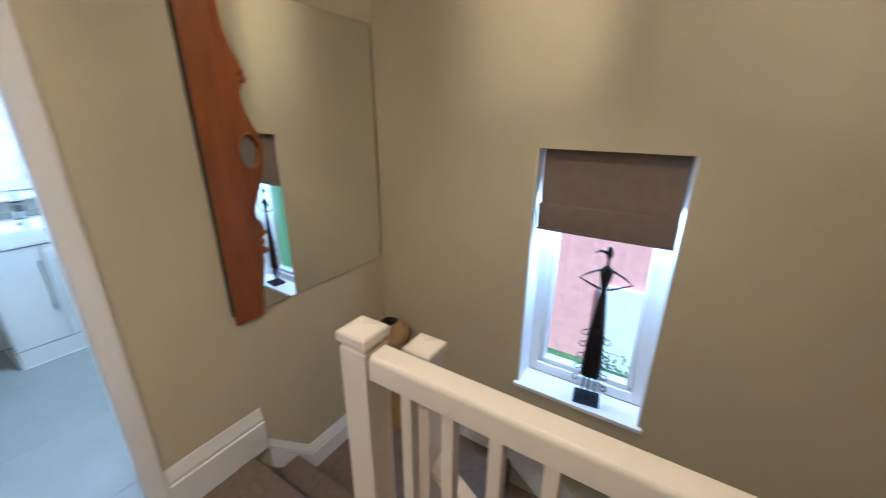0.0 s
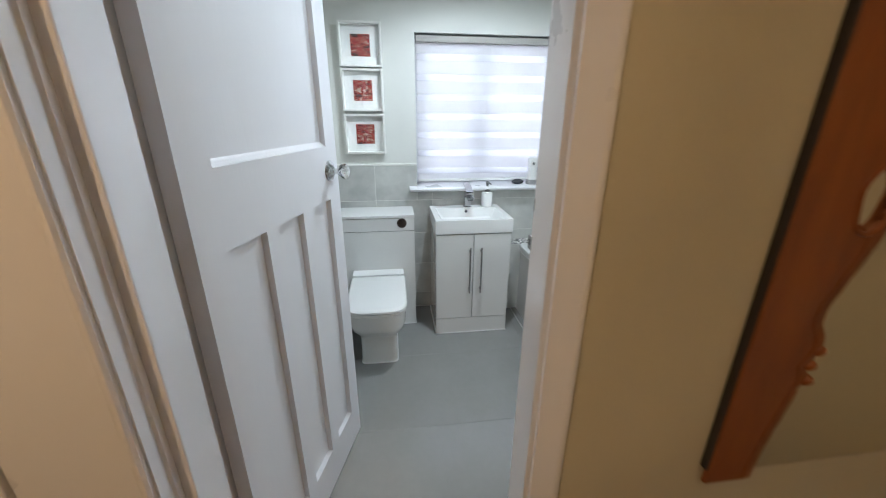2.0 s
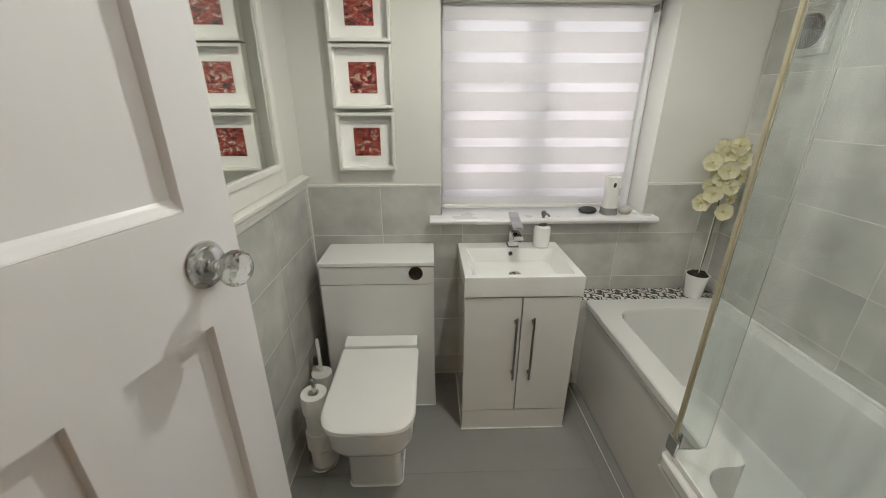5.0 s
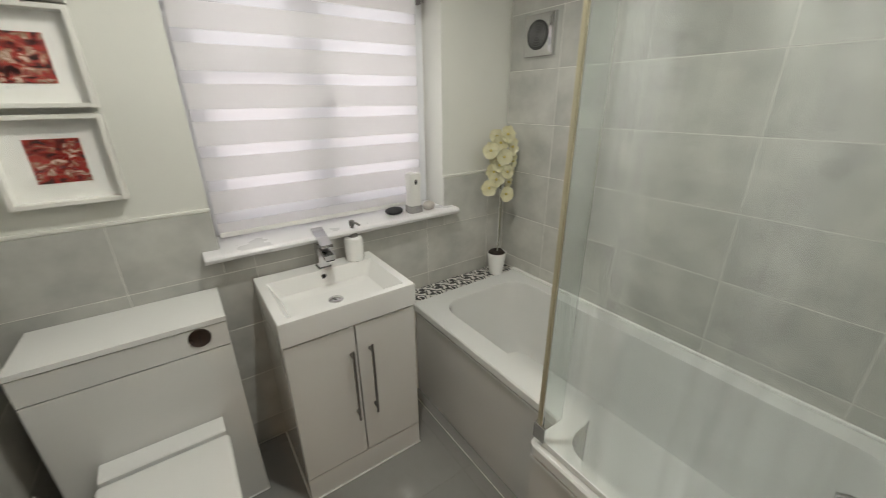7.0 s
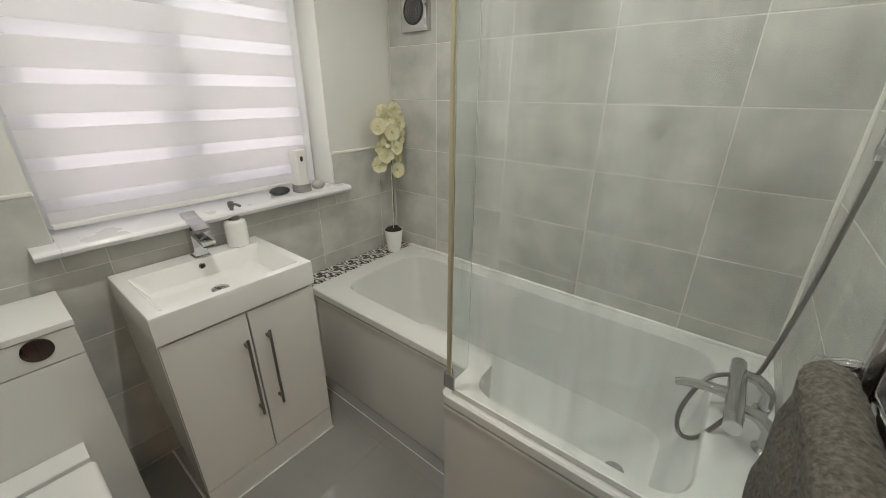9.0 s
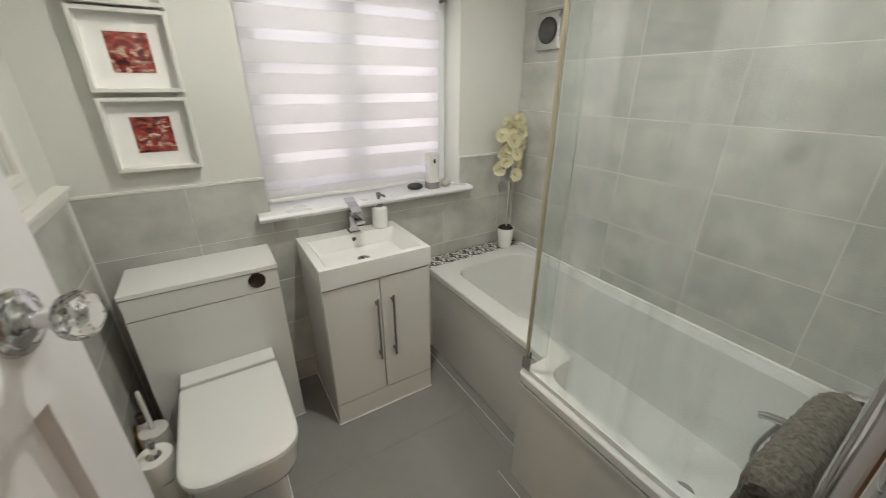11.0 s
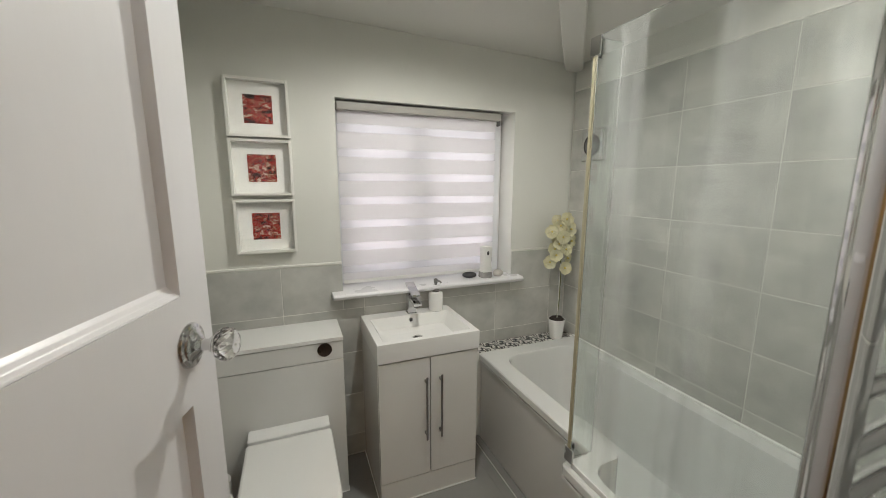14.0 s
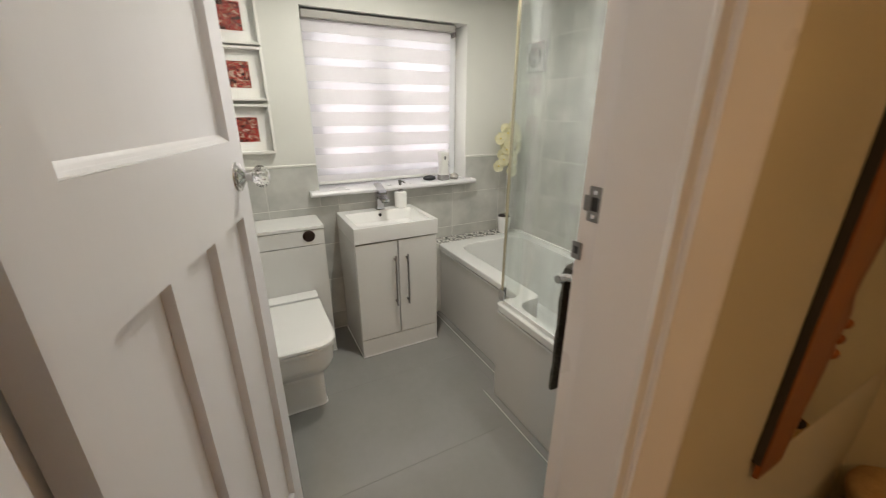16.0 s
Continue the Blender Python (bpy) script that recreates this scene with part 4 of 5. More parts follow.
def fan():
    t = thing("extractor_fan", "square chrome extractor fan with round grille", "extractor fan", at=(-3.258, TY - 0.009, 1.782))
    # own axes: face towards -y
    part("cover", bm_loft([[(x * s, y, z * s) for x, z in ((-1, -1), (1, -1), (1, 1), (-1, 1))] for s, y in ((0.088, 0.0), (0.090, -0.004), (0.087, -0.022), (0.080, -0.027), (0.066, -0.0285))]), CHROME, t, sm=False)
    part("well", bm_lathe([(0.062, 0.0), (0.062, 0.004), (0.056, 0.0045), (0.054, 0.0015), (0.002, 0.0015)], pose(0, -0.028, 0, 90), 36), BLACK, t, "dark round opening")
    for r in (0.050, 0.040, 0.030, 0.020, 0.010):
        part("grille_ring", bm_lathe([(r, 0.001), (r, 0.0055), (r - 0.0035, 0.0055), (r - 0.0035, 0.001)], pose(0, -0.028, 0, 90), 32, caps=False), GRILLE, t)


fan()


# three box frames, one above another
def box_frame(z, mat):
    t = thing("picture_frame", "white box picture frame with a small red abstract print", "picture frame", "box frames on the wall", at=(WX, 0.079, z))
    hw, hh, dp, w = 0.133, 0.1285, 0.048, 0.013
    for q in ((-hw, -hh, -hw + w, hh), (hw - w, -hh, hw, hh), (-hw + w, -hh, hw - w, -hh + w), (-hw + w, hh - w, hw - w, hh)):
        part("frame_bar", bm_box(0.002, q[0], q[1], dp, q[2], q[3], 0.0012, seg=1), TRIMWHITE, t)
    part("mount", bm_box(0.004, -hw + w, -hh + w, 0.010, hw - w, hh - w), MOUNT, t, "white card mount", sm=False)
    part("print", bm_box(0.0101, -0.061, -0.065, 0.0115, 0.061, 0.062), mat, t, "red and cream abstract print", sm=False)
    g = part("glazing", bm_box(dp - 0.008, -hw + w, -hh + w, dp - 0.006, hw - w, hh - w), WINDOWGLASS, t, "clear glazing", sm=False)
    g.visible_shadow = False


for z, sd, pl in ((1.890, 1.0, 0.0), (1.624, 4.3, 0.03), (1.350, 7.7, 0.0)):
    box_frame(z, artwork("red_print", sd, pl))


# framed mirror over the dado
def wall_mirror_thing():
    t = thing("wall_mirror", "large white-framed mirror standing on the dado ledge", "mirror")
    xa, xb, za, zb, y = -3.162, -2.665, 1.288, 2.08, LY
    e, eb = 0.060, 0.088
    bars = ((xa - e, za - eb, xa, zb + e), (xb, za - eb, xb + e, zb + e), (xa, za - eb, xb, za), (xa, zb, xb, zb + e))
    for q in bars:
        part("frame_bar", bm_box(q[0], y + 0.001, q[1], q[2], y + 0.013, q[3], 0.002), TRIMWHITE, t)
    for q in ((xa - 0.022, za - 0.022, xa + 0.002, zb + 0.022), (xb - 0.002, za - 0.022, xb + 0.022, zb + 0.022), (xa, za - 0.022, xb, za + 0.002), (xa, zb - 0.002, xb, zb + 0.022)):
        part("bead", bm_box(q[0], y + 0.012, q[1], q[2], y + 0.022, q[3], 0.004), TRIMWHITE, t)
    part("mirror_glass", bm_box(xa, y + 0.004, za, xb, y + 0.010, zb), MIRROR, t, sm=False)


wall_mirror_thing()
ledge = bmesh.new()
bm_loft([[(x, LY + p, z) for p, z in ((0.0, 1.136), (0.020, 1.136), (0.022, 1.150), (0.030, 1.160), (0.030, 1.172), (0.042, 1.180), (0.044, 1.192), (0.0, 1.198))] for x in (WX + 0.03, DX)], ledge)
structure("dado_rail", ledge, TRIMWHITE, "white moulded dado ledge along the mirror wall")
structure("tile_trim", bm_box(WX + 0.0005, LY, 1.1345, WX + 0.014, 0.425, 1.147, 0.004), TRIMWHITE, "white tile edging strip")
structure("tile_trim", bm_box(WX + 0.0005, 1.468, 1.1345, WX + 0.014, TY - 0.009, 1.147, 0.004), TRIMWHITE, "white tile edging strip")
structure("tile_trim", bm_box(WX + 0.0105, TY - 0.013, 2.1255, BX - 0.0005, TY - 0.0005, 2.135, 0.003), TRIMWHITE, "white tile edging strip")
structure("corner_trim", bm_box(WX + 0.008, LY + 0.008, 0.0, WX + 0.018, LY + 0.018, 1.136, 0.003), TRIMWHITE, "white sealant strip in the corner")
structure("corner_trim", bm_box(BX - 0.022, TY - 0.020, 0.57, BX - 0.010, TY - 0.008, 2.14, 0.004), TRIMWHITE, "white sealant strip in the corner")


# toilet roll stand, brush and a bottle beside the pan
def roll_stand():
    t = thing("toilet_roll_stand", "chrome floor stand stacked with white toilet rolls", "toilet roll holder", at=(-2.880, -0.122, 0.0))
    part("foot", bm_lathe([(0.066, 0), (0.066, 0.006), (0.060, 0.010), (0.004, 0.011)], n=32), CHROME, t)
    part("pole", bm_lathe([(0.0095, 0.01), (0.0095, 0.435), (0.012, 0.437), (0.012, 0.455), (0.004, 0.459)], n=14), CHROME, t)
    for k in range(4):
        z = 0.012 + 0.095 * k
        part("toilet_roll", bm_lathe([(0.022, z), (0.052, z), (0.0545, z + 0.004), (0.0545, z + 0.088), (0.052, z + 0.092), (0.022, z + 0.092), (0.020, z + 0.05), (0.022, z)], pose(0.004 * math.sin(k * 2), 0.004 * math.cos(k * 3), 0), 32, caps=False), PAPER, t, "white toilet roll")


roll_stand()


def brush():
    t = thing("toilet_brush", "white toilet brush standing in its pot", "toilet brush", at=(-3.115, -0.164, 0.0))
    part("pot", bm_lathe([(0.042, 0), (0.046, 0.004), (0.048, 0.29), (0.046, 0.294), (0.042, 0.29), (0.004, 0.28)], n=28), WHITEPLASTIC, t)
    part("lid", bm_lathe([(0.048, 0.295), (0.048, 0.301), (0.03, 0.306), (0.012, 0.308), (0.004, 0.308)], n=28), WHITEPLASTIC, t)
    part("handle", bm_tube([(0, 0, 0.305), (-0.012, -0.006, 0.474), (-0.013, -0.006, 0.484)], [0.0085, 0.0085, 0.005], 14), WHITEPLASTIC, t)


brush()
btl = thing("cleaner_bottle", "clear cleaner bottle with a yellow label", "bottle", at=(-3.160, -0.198, 0.0))
part("body", bm_lathe([(0.030, 0), (0.033, 0.004), (0.033, 0.24), (0.024, 0.30), (0.013, 0.32), (0.004, 0.32)], n=24), WHITEPLASTIC, btl)
part("label", bm_lathe([(0.0335, 0.08), (0.0335, 0.29), (0.0330, 0.291)], n=24, caps=False), YELLOW, btl, "yellow paper label")
part("cap", bm_lathe([(0.014, 0.318), (0.016, 0.32), (0.016, 0.352), (0.004, 0.356)], n=20), DARKCHROME, btl)


# towel rail with a towel bar
def towel_rail():
    t = thing("towel_rail", "chrome ladder towel radiator on the wall by the door", "towel radiator")
    x, ya, yb = -1.636, 0.710, 1.02
    for y in (ya, yb):
        part("post", bm_lathe([(0.016, 0.52), (0.0175, 0.523), (0.0175, 1.787), (0.016, 1.79), (0.004, 1.792)], pose(x, y, 0) @ Matrix.Diagonal((1.15, 1, 1, 1)), 20), CHROME, t)
        for z in (0.66, 1.66):
            part("bracket", bm_lathe([(0.010, 0.0), (0.010, 0.073), (0.018, 0.0732), (0.018, 0.0745)], pose(x, y, z, 0, 90), 14), CHROME, t)
    for z in (0.56, 0.62, 0.68, 0.74, 0.86, 0.92, 0.98, 1.04, 1.10, 1.16, 1.218, 1.279, 1.346, 1.464, 1.528, 1.588, 1.695):
        part("rung", bm_tube([(x + 0.008, ya + 0.004, z), (x + 0.008, yb - 0.004, z)], 0.0115, 12), CHROME, t)
    bar = thing("towel_bar", "chrome towel bar hooked on the radiator", "towel bar")
    xb, z = x - 0.050, 1.055
    for y in (ya - 0.014, yb + 0.012):
        part("arm", bm_tube([(x + 0.0, y, z + 0.018), (x - 0.03, y, z + 0.012), (xb, y, z)], [0.011, 0.010, 0.012], 12), CHROME, bar)
    part("rod", bm_tube([(xb, ya - 0.026, z), (xb, yb + 0.024, z)], 0.0105, 14), CHROME, bar)
    # the towel folded over the bar
    tw, prof = bmesh.new(), []
    for k in range(25):
        a = math.pi * k / 24
        prof.append((0.033 * math.cos(a), 0.033 * math.sin(a) + 0.002))
    side = [(0.033 - 0.003 * math.sin(q * 1.7), -0.04 * q) for q in range(9, 0, -1)]
    side2 = [(-0.033 + 0.004 * math.sin(q * 2.1), -0.04 * q) for q in range(1, 10)]
    outer = side + prof + side2
    inner = [(-0.012, -0.36), (-0.0115, -0.10), (-0.011, 0.0), (0, 0.0115), (0.011, 0.0), (0.0115, -0.10), (0.012, -0.36)]
    ring = outer + inner
    n = 40
    loops = []
    for i in range(n + 1):
        y = ya + 0.012 + (yb - ya - 0.028) * i / n
        e = 1.0 - 0.35 * (abs(i / n - 0.5) * 2) ** 10
        loops.append([(xb + p * (e if j < len(outer) else 1), y, z + q * (1 if q < 0 else e)) for j, (p, q) in enumerate(ring)])
    bm_loft(loops, tw)
    for vtx in tw.verts:
        vtx.co += 0.0036 * Vector((noise.noise(vtx.co * 110), 0.5 * noise.noise(vtx.co * 80 + Vector((9, 0, 0))), noise.noise(vtx.co * 90 + Vector((0, 7, 0)))))
    solid("towel", tw, TOWEL, "dark grey terry towel folded over a chrome bar", "towel")
    return t


towel_rail()


def bath_mixer():
    t = thing("bath_mixer", "chrome deck-mounted bath shower mixer", "tap")
    z = 0.556
    for y in (1.420, 1.590):
        part("leg", bm_tube([(-1.628, y, z), (-1.628, y, z + 0.06), (-1.646, y, z + 0.082), (-1.664, y, z + 0.095), (-1.70, y, z + 0.098)], [0.017, 0.017, 0.0175, 0.017, 0.015], 16), CHROME, t)
        part("flange", bm_lathe([(0.027, 0), (0.027, 0.004), (0.018, 0.012)], pose(-1.628, y, z), 24), CHROME, t)
    part("body", bm_tube([(-1.712, 1.368, z + 0.098), (-1.712, 1.373, z + 0.098), (-1.712, 1.600, z + 0.098), (-1.712, 1.605, z + 0.098)], [0.019, 0.023, 0.023, 0.019], 20), CHROME, t)
    part("handle", bm_tube([(-1.712, 1.606, z + 0.098), (-1.712, 1.642, z + 0.098)], 0.021, 20), CHROME, t)
    part("handle", bm_tube([(-1.712, 1.367, z + 0.098), (-1.712, 1.330, z + 0.098)], 0.021, 20), CHROME, t)
    part("spout", bm_tube([(-1.72, 1.475, z + 0.094), (-1.78, 1.48, z + 0.086), (-1.835, 1.487, z + 0.068), (-1.85, 1.488, z + 0.058)], [0.018, 0.014, 0.013, 0.012], 16), CHROME, t)
    hose = [(-1.70, 1.43, z + 0.11), (-1.72, 1.41, z + 0.06), (-1.77, 1.40, z - 0.04), (-1.81, 1.42, z - 0.06), (-1.82, 1.45, z + 0.0), (-1.78, 1.50, z + 0.10)]
    rise = [(-1.66, 1.66, z + 0.07), (-1.635, 1.645, z + 0.30), (-1.622, 1.60, z + 0.62), (-1.618, 1.55, z + 0.95), (-1.62, 1.52, z + 1.12)]

    def curve(pts, n=10):
        out = []
        P = [Vector(p) for p in pts]
        P = [P[0]] + P + [P[-1]]
        for i in range(1, len(P) - 2):
            for k in range(n):
                u = k / n
                out.append(0.5 * ((2 * P[i]) + (-P[i - 1] + P[i + 1]) * u + (2 * P[i - 1] - 5 * P[i] + 4 * P[i + 1] - P[i + 2]) * u * u + (-P[i - 1] + 3 * P[i] - 3 * P[i + 1] + P[i + 2]) * u ** 3))
        return out + [P[-1]]

    part("hose", bm_tube(curve(hose + [(-1.70, 1.60, z + 0.09)] + rise), 0.0065, 10), BRUSHED, t, "ribbed steel shower hose")
    r = thing("shower_rail", "chrome shower riser rail with a hand shower", "shower rail")
    part("rail", bm_tube([(BX - 0.045, 1.50, 1.30), (BX - 0.045, 1.50, 2.0)], 0.0095, 14), CHROME, r)
    for q in (1.32, 1.98):
        part("wall_bracket", bm_tube([(BX - 0.055, 1.50, q), (BX - 0.009, 1.50, q)], 0.012, 14), CHROME, r)
    part("slider", bm_box(BX - 0.075, 1.478, 1.60, BX - 0.030, 1.522, 1.65, 0.006), DARKCHROME, r, "square slider")
    part("hand_shower", bm_tube([(BX - 0.062, 1.50, 1.58), (BX - 0.085, 1.50, 1.72), (BX - 0.12, 1.50, 1.80)], [0.010, 0.011, 0.013], 14), CHROME, r)
    part("shower_head", bm_lathe([(0.045, 0), (0.047, 0.006), (0.040, 0.018), (0.012, 0.028)], pose(BX - 0.13, 1.50, 1.79, 0, 25), 28), CHROME, r)


bath_mixer()

# recessed ceiling lamps, all out of view; the one by the door only fills
for x, y, watts, edge in DOWNLIGHTS:
    z = 2.352 - 0.0312 * (y - LY) - 0.002
    t = thing("ceiling_downlight", "unseen recessed ceiling downlight with a white bezel, lit", "ceiling light", "bathroom downlights", at=(x, y, z))
    part("bezel", bm_lathe([(0.045, 0.0), (0.046, -0.004), (0.036, -0.006), (0.034, 0.0)], n=28, caps=False), WHITEPLASTIC, t)
    part("lamp", bm_lathe([(0.034, -0.001), (0.033, -0.0025), (0.004, -0.003)], n=24), LAMPGLASS, t, "glowing lamp face")
    lamp("downlight_beam", "SPOT", watts, BATH_LIGHT, pose(x, y, z - 0.014), 0.025, 172).data.spot_blend = edge


# ---- landing things ----
def driftwood_mirror():
    t = thing("landing_mirror", "large frameless mirror with a live-edge wooden side board", "mirror")
    x = LX
    part("mirror_glass", bm_box(x + 0.0025, 1.00, 0.688, x + 0.0075, 1.845, 1.90), MIRROR, t, sm=False)
    part("backing", bm_box(x + 0.0003, 1.00, 0.70, x + 0.0022, 1.855, 1.89), BACKING_SHADE, t, sm=False)
    # live edge: straight on one side, wandering on the other
    prof = [(0.668, 1.090), (0.74, 1.096), (0.80, 1.106), (0.86, 1.118), (0.905, 1.128), (0.93, 1.126), (0.945, 1.143), (0.965, 1.134), (0.985, 1.128), (1.005, 1.140), (1.03, 1.150), (1.06, 1.142), (1.085, 1.124),
            (1.12, 1.122), (1.17, 1.142), (1.22, 1.163), (1.27, 1.182), (1.31, 1.192), (1.36, 1.195), (1.41, 1.182), (1.46, 1.158), (1.51, 1.140), (1.555, 1.136), (1.59, 1.150), (1.62, 1.158), (1.66, 1.152), (1.70, 1.128), (1.76, 1.112), (1.84, 1.104), (1.95, 1.100)]
    rows = []
    for i in range(90):
        z = 0.668 + 1.282 * i / 89
        for (z0, a), (z1, b) in zip(prof, prof[1:]):
            if z0 <= z <= z1:
                k = (z - z0) / (z1 - z0)
                e = a + (b - a) * k
        e += -0.008 + 0.003 * noise.noise(Vector((0, 0, z * 40)))
        rows.append((z, e))
    wood = bmesh.new()
    y0, xb, xf = 0.955, x + 0.008, x + 0.019
    hz, hy, hrz, hry = 1.345, 1.132, 0.066, 0.042

    def hole(z):
        k = 1 - ((z - hz) / hrz) ** 2
        return hry * math.sqrt(k) * (1 + 0.12 * math.sin(z * 190)) if k > 0 else 0

    lo, hi = [], []
    for z, e in rows:
        h = hole(z)
        c = hy - 0.008 if h else min(hy, e - 0.03)
        s = 0.006
        lo.append([(xb, y0, z), (xb, c - h, z), (xf, c - h - 0.002, z), (xf, y0 + 0.004, z), (xf - 0.004, y0, z)])
        hi.append([(xb, c + h, z), (xb, e, z), (xf - s, e - 0.001, z), (xf - 0.002, e - s, z), (xf, c + h + 0.001, z)])
    bm_loft(lo, wood)
    bm_loft(hi, wood)
    # black strip carries the shade along the board's straight side
    part("shade_strip", bm_box(x + 0.0005, y0 - 0.007, 0.71, xf - 0.002, y0 - 0.0005, 1.94), BACKING_SHADE, t, "black strip for the shaded side and shadow of the board")
    part("live_edge_board", wood, WOOD, t, "reddish varnished live-edge board with a knot hole")
    rim = []
    for k in range(28):
        a = 2 * math.pi * k / 28
        rim.append((xf - 0.001, hy - 0.008 + 1.04 * hry * math.cos(a) * (1 + 0.06 * math.sin(5 * a)), hz + 1.02 * hrz * math.sin(a)))
    part("knot_rim", bm_tube(rim + rim[:2], 0.0055, 8), WOOD, t, "raised bark rim of the knot hole")
    for z, e in ((0.945, 1.138), (0.985, 1.130), (1.60, 1.152), (1.625, 1.146), (1.02, 1.140)):
        kb = bmesh.new()
        bmesh.ops.create_icosphere(kb, subdivisions=2, radius=0.016)
        for vtx in kb.verts:
            vtx.co = vtx.co * (1 + 0.3 * noise.noise(vtx.co * 60 + Vector((z, 0, 0)))) + Vector((xf - 0.008, e - 0.010, z))
        part("burr", kb, WOOD, t)


driftwood_mirror()


def woven_vase():
    m = pose(-1.150, 1.715, -0.36)
    prof = [(0.085, 0.0), (0.092, 0.006), (0.083, 0.05), (0.084, 0.20), (0.088, 0.36), (0.095, 0.50), (0.104, 0.585), (0.118, 0.625), (0.122, 0.645), (0.116, 0.665), (0.100, 0.682), (0.080, 0.700), (0.062, 0.714), (0.050, 0.720), (0.041, 0.714), (0.038, 0.66), (0.036, 0.20), (0.004, 0.19)]
    t = thing("floor_vase", "tall tan bark-textured floor vase on the quarter landing", "vase")
    # the neck's inside is coloured dark for the shade in it
    for name, pts, mat, label in (("body", prof[:14], VASE, ""), ("inside", prof[13:], SOIL_AND_SHADE, "hollow inside, coloured dark in place of its shade")):
        b = bm_lathe(pts, m, 40, caps=False)
        for vtx in b.verts:
            vtx.co += 0.008 * Vector((noise.noise(vtx.co * 12), noise.noise(vtx.co * 12 + Vector((5, 0, 0))), 0))
        part(name, b, mat, t, label)


woven_vase()


def skirting(name, pts, h, label):
    """Moulded skirting along a wall at x = LX: pts are (y, z of its foot)."""
    prof = [(0, 0), (0.020, 0), (0.020, 0.66), (0.013, 0.68), (0.013, 0.72), (0.017, 0.74), (0.015, 0.80), (0.008, 0.88), (0.006, 0.97), (0.003, 1.0), (0, 1.0)]
    structure(name, bm_loft([[(LX + a, y, z + b * h) for a, b in prof] for y, z in pts]), GLOSS, label)


skirting("baseboard", [(0.5975, 0.0), (0.985, 0.0)], 0.222, "tall white gloss skirting board")
skirting("baseboard", [(0.985, -0.13), (1.205, -0.375), (1.84, -0.375)], 0.175, "white gloss stair skirting")
structure("baseboard", bm_loft([[(x, SY - a, -0.375 + b * 0.175) for a, b in ((0, 0), (0.018, 0), (0.018, 0.62), (0.014, 0.7), (0.010, 0.84), (0.004, 1.0), (0, 1.0))] for x in (LX + 0.002, -0.42)]), GLOSS, "white gloss skirting board")
structure("baseboard", bm_loft([[(x, SY - a, -0.375 - 0.8 * max(0, x + 0.42) + b * 0.26) for a, b in ((0, 0), (0.018, 0), (0.018, 0.62), (0.014, 0.7), (0.010, 0.84), (0.004, 1.0), (0, 1.0))] for x in (-0.42, 1.8)]), GLOSS, "white gloss stair string")


def newel(at, top, foot, label):
    t = thing("newel_post", label, "newel post", "newel posts", at=at)
    part("post", bm_box(-0.043, -0.043, foot, 0.043, 0.043, top - 0.055, 0.003), GLOSSCREAM, t)
    part("neck", bm_box(-0.038, -0.038, top - 0.056, 0.038, 0.038, top - 0.040, 0.002), GLOSSCREAM, t)
    cap = bm_loft([[(sx * e, sy * e, z) for sx, sy in ((-1, -1), (1, -1), (1, 1), (-1, 1))] for e, z in ((0.043, top - 0.041), (0.047, top - 0.034), (0.047, top - 0.014), (0.043, top - 0.009), (0.004, top))])
    part("cap", cap, GLOSSCREAM, t, "flat pyramid cap", sm=False)
    return t


GLOSSCREAM = material("cream_white_gloss", (0.79, 0.72, 0.63), 0.45, vary=0.02, scale=5, bump=0.005)
newel((-0.476, 0.856, 0), 0.995, -0.38, "white painted square newel post at the stair head")
newel((-0.400, 1.014, 0), 0.884, -0.60, "shorter white painted newel post below the landing")

bal = thing("balustrade", "white painted landing balustrade with square spindles", "balustrade")
part("handrail", bm_loft([[(x, 0.856 + a, z) for a, z in ((-0.036, 0.872), (-0.033, 0.869), (0.033, 0.869), (0.036, 0.872), (0.036, 0.925), (0.029, 0.936), (0.024, 0.939), (-0.024, 0.939), (-0.029, 0.936), (-0.036, 0.925))] for x in (-0.428, 1.9)]), GLOSSCREAM, bal)
part("base_rail", bm_box(-0.428, 0.826, 0.0, 1.9, 0.886, 0.045, 0.004), GLOSSCREAM, bal)
for k in range(19):
    x = -0.335 + 0.118 * k
    part("spindle", bm_box(x - 0.016, 0.840, 0.044, x + 0.016, 0.872, 0.870, 0.003), GLOSSCREAM, bal)
structure("landing_edge_trim", bm_box(-0.428, 0.80, -0.30, 2.39, 0.815, 0.0, 0.003), GLOSS, "white painted apron under the balustrade")
structure("stair_wall", bm_box(-0.428, 0.80, -2.6, 2.39, 0.86, -0.30), GREIGE, "painted wall under the landing", sm=False)
low = thing("stair_balustrade", "white painted balustrade descending with the lower flight", "balustrade")
part("handrail", bm_loft([[(x, 1.005 + a, z - 0.8 * (x + 0.35) + b) for a, b in ((-0.03, 0), (0.03, 0), (0.034, 0.03), (0.02, 0.05), (-0.02, 0.05), (-0.034, 0.03))] for x, z in ((-0.35, 0.44), (1.7, 0.44))]), GLOSSCREAM, low)
part("string", bm_loft([[(x, 1.005 + a, -0.36 - 0.8 * (x + 0.35) + b) for a, b in ((-0.018, -0.25), (0.018, -0.25), (0.018, 0.06), (-0.018, 0.06))] for x in (-0.35, 1.7)]), GLOSS, low)
for k in range(15):
    x = -0.26 + 0.125 * k
    z = -0.8 * (x + 0.35)
    part("spindle", bm_box(x - 0.016, 0.989, z - 0.30, x + 0.016, 1.021, z + 0.445, 0.003), GLOSSCREAM, low)

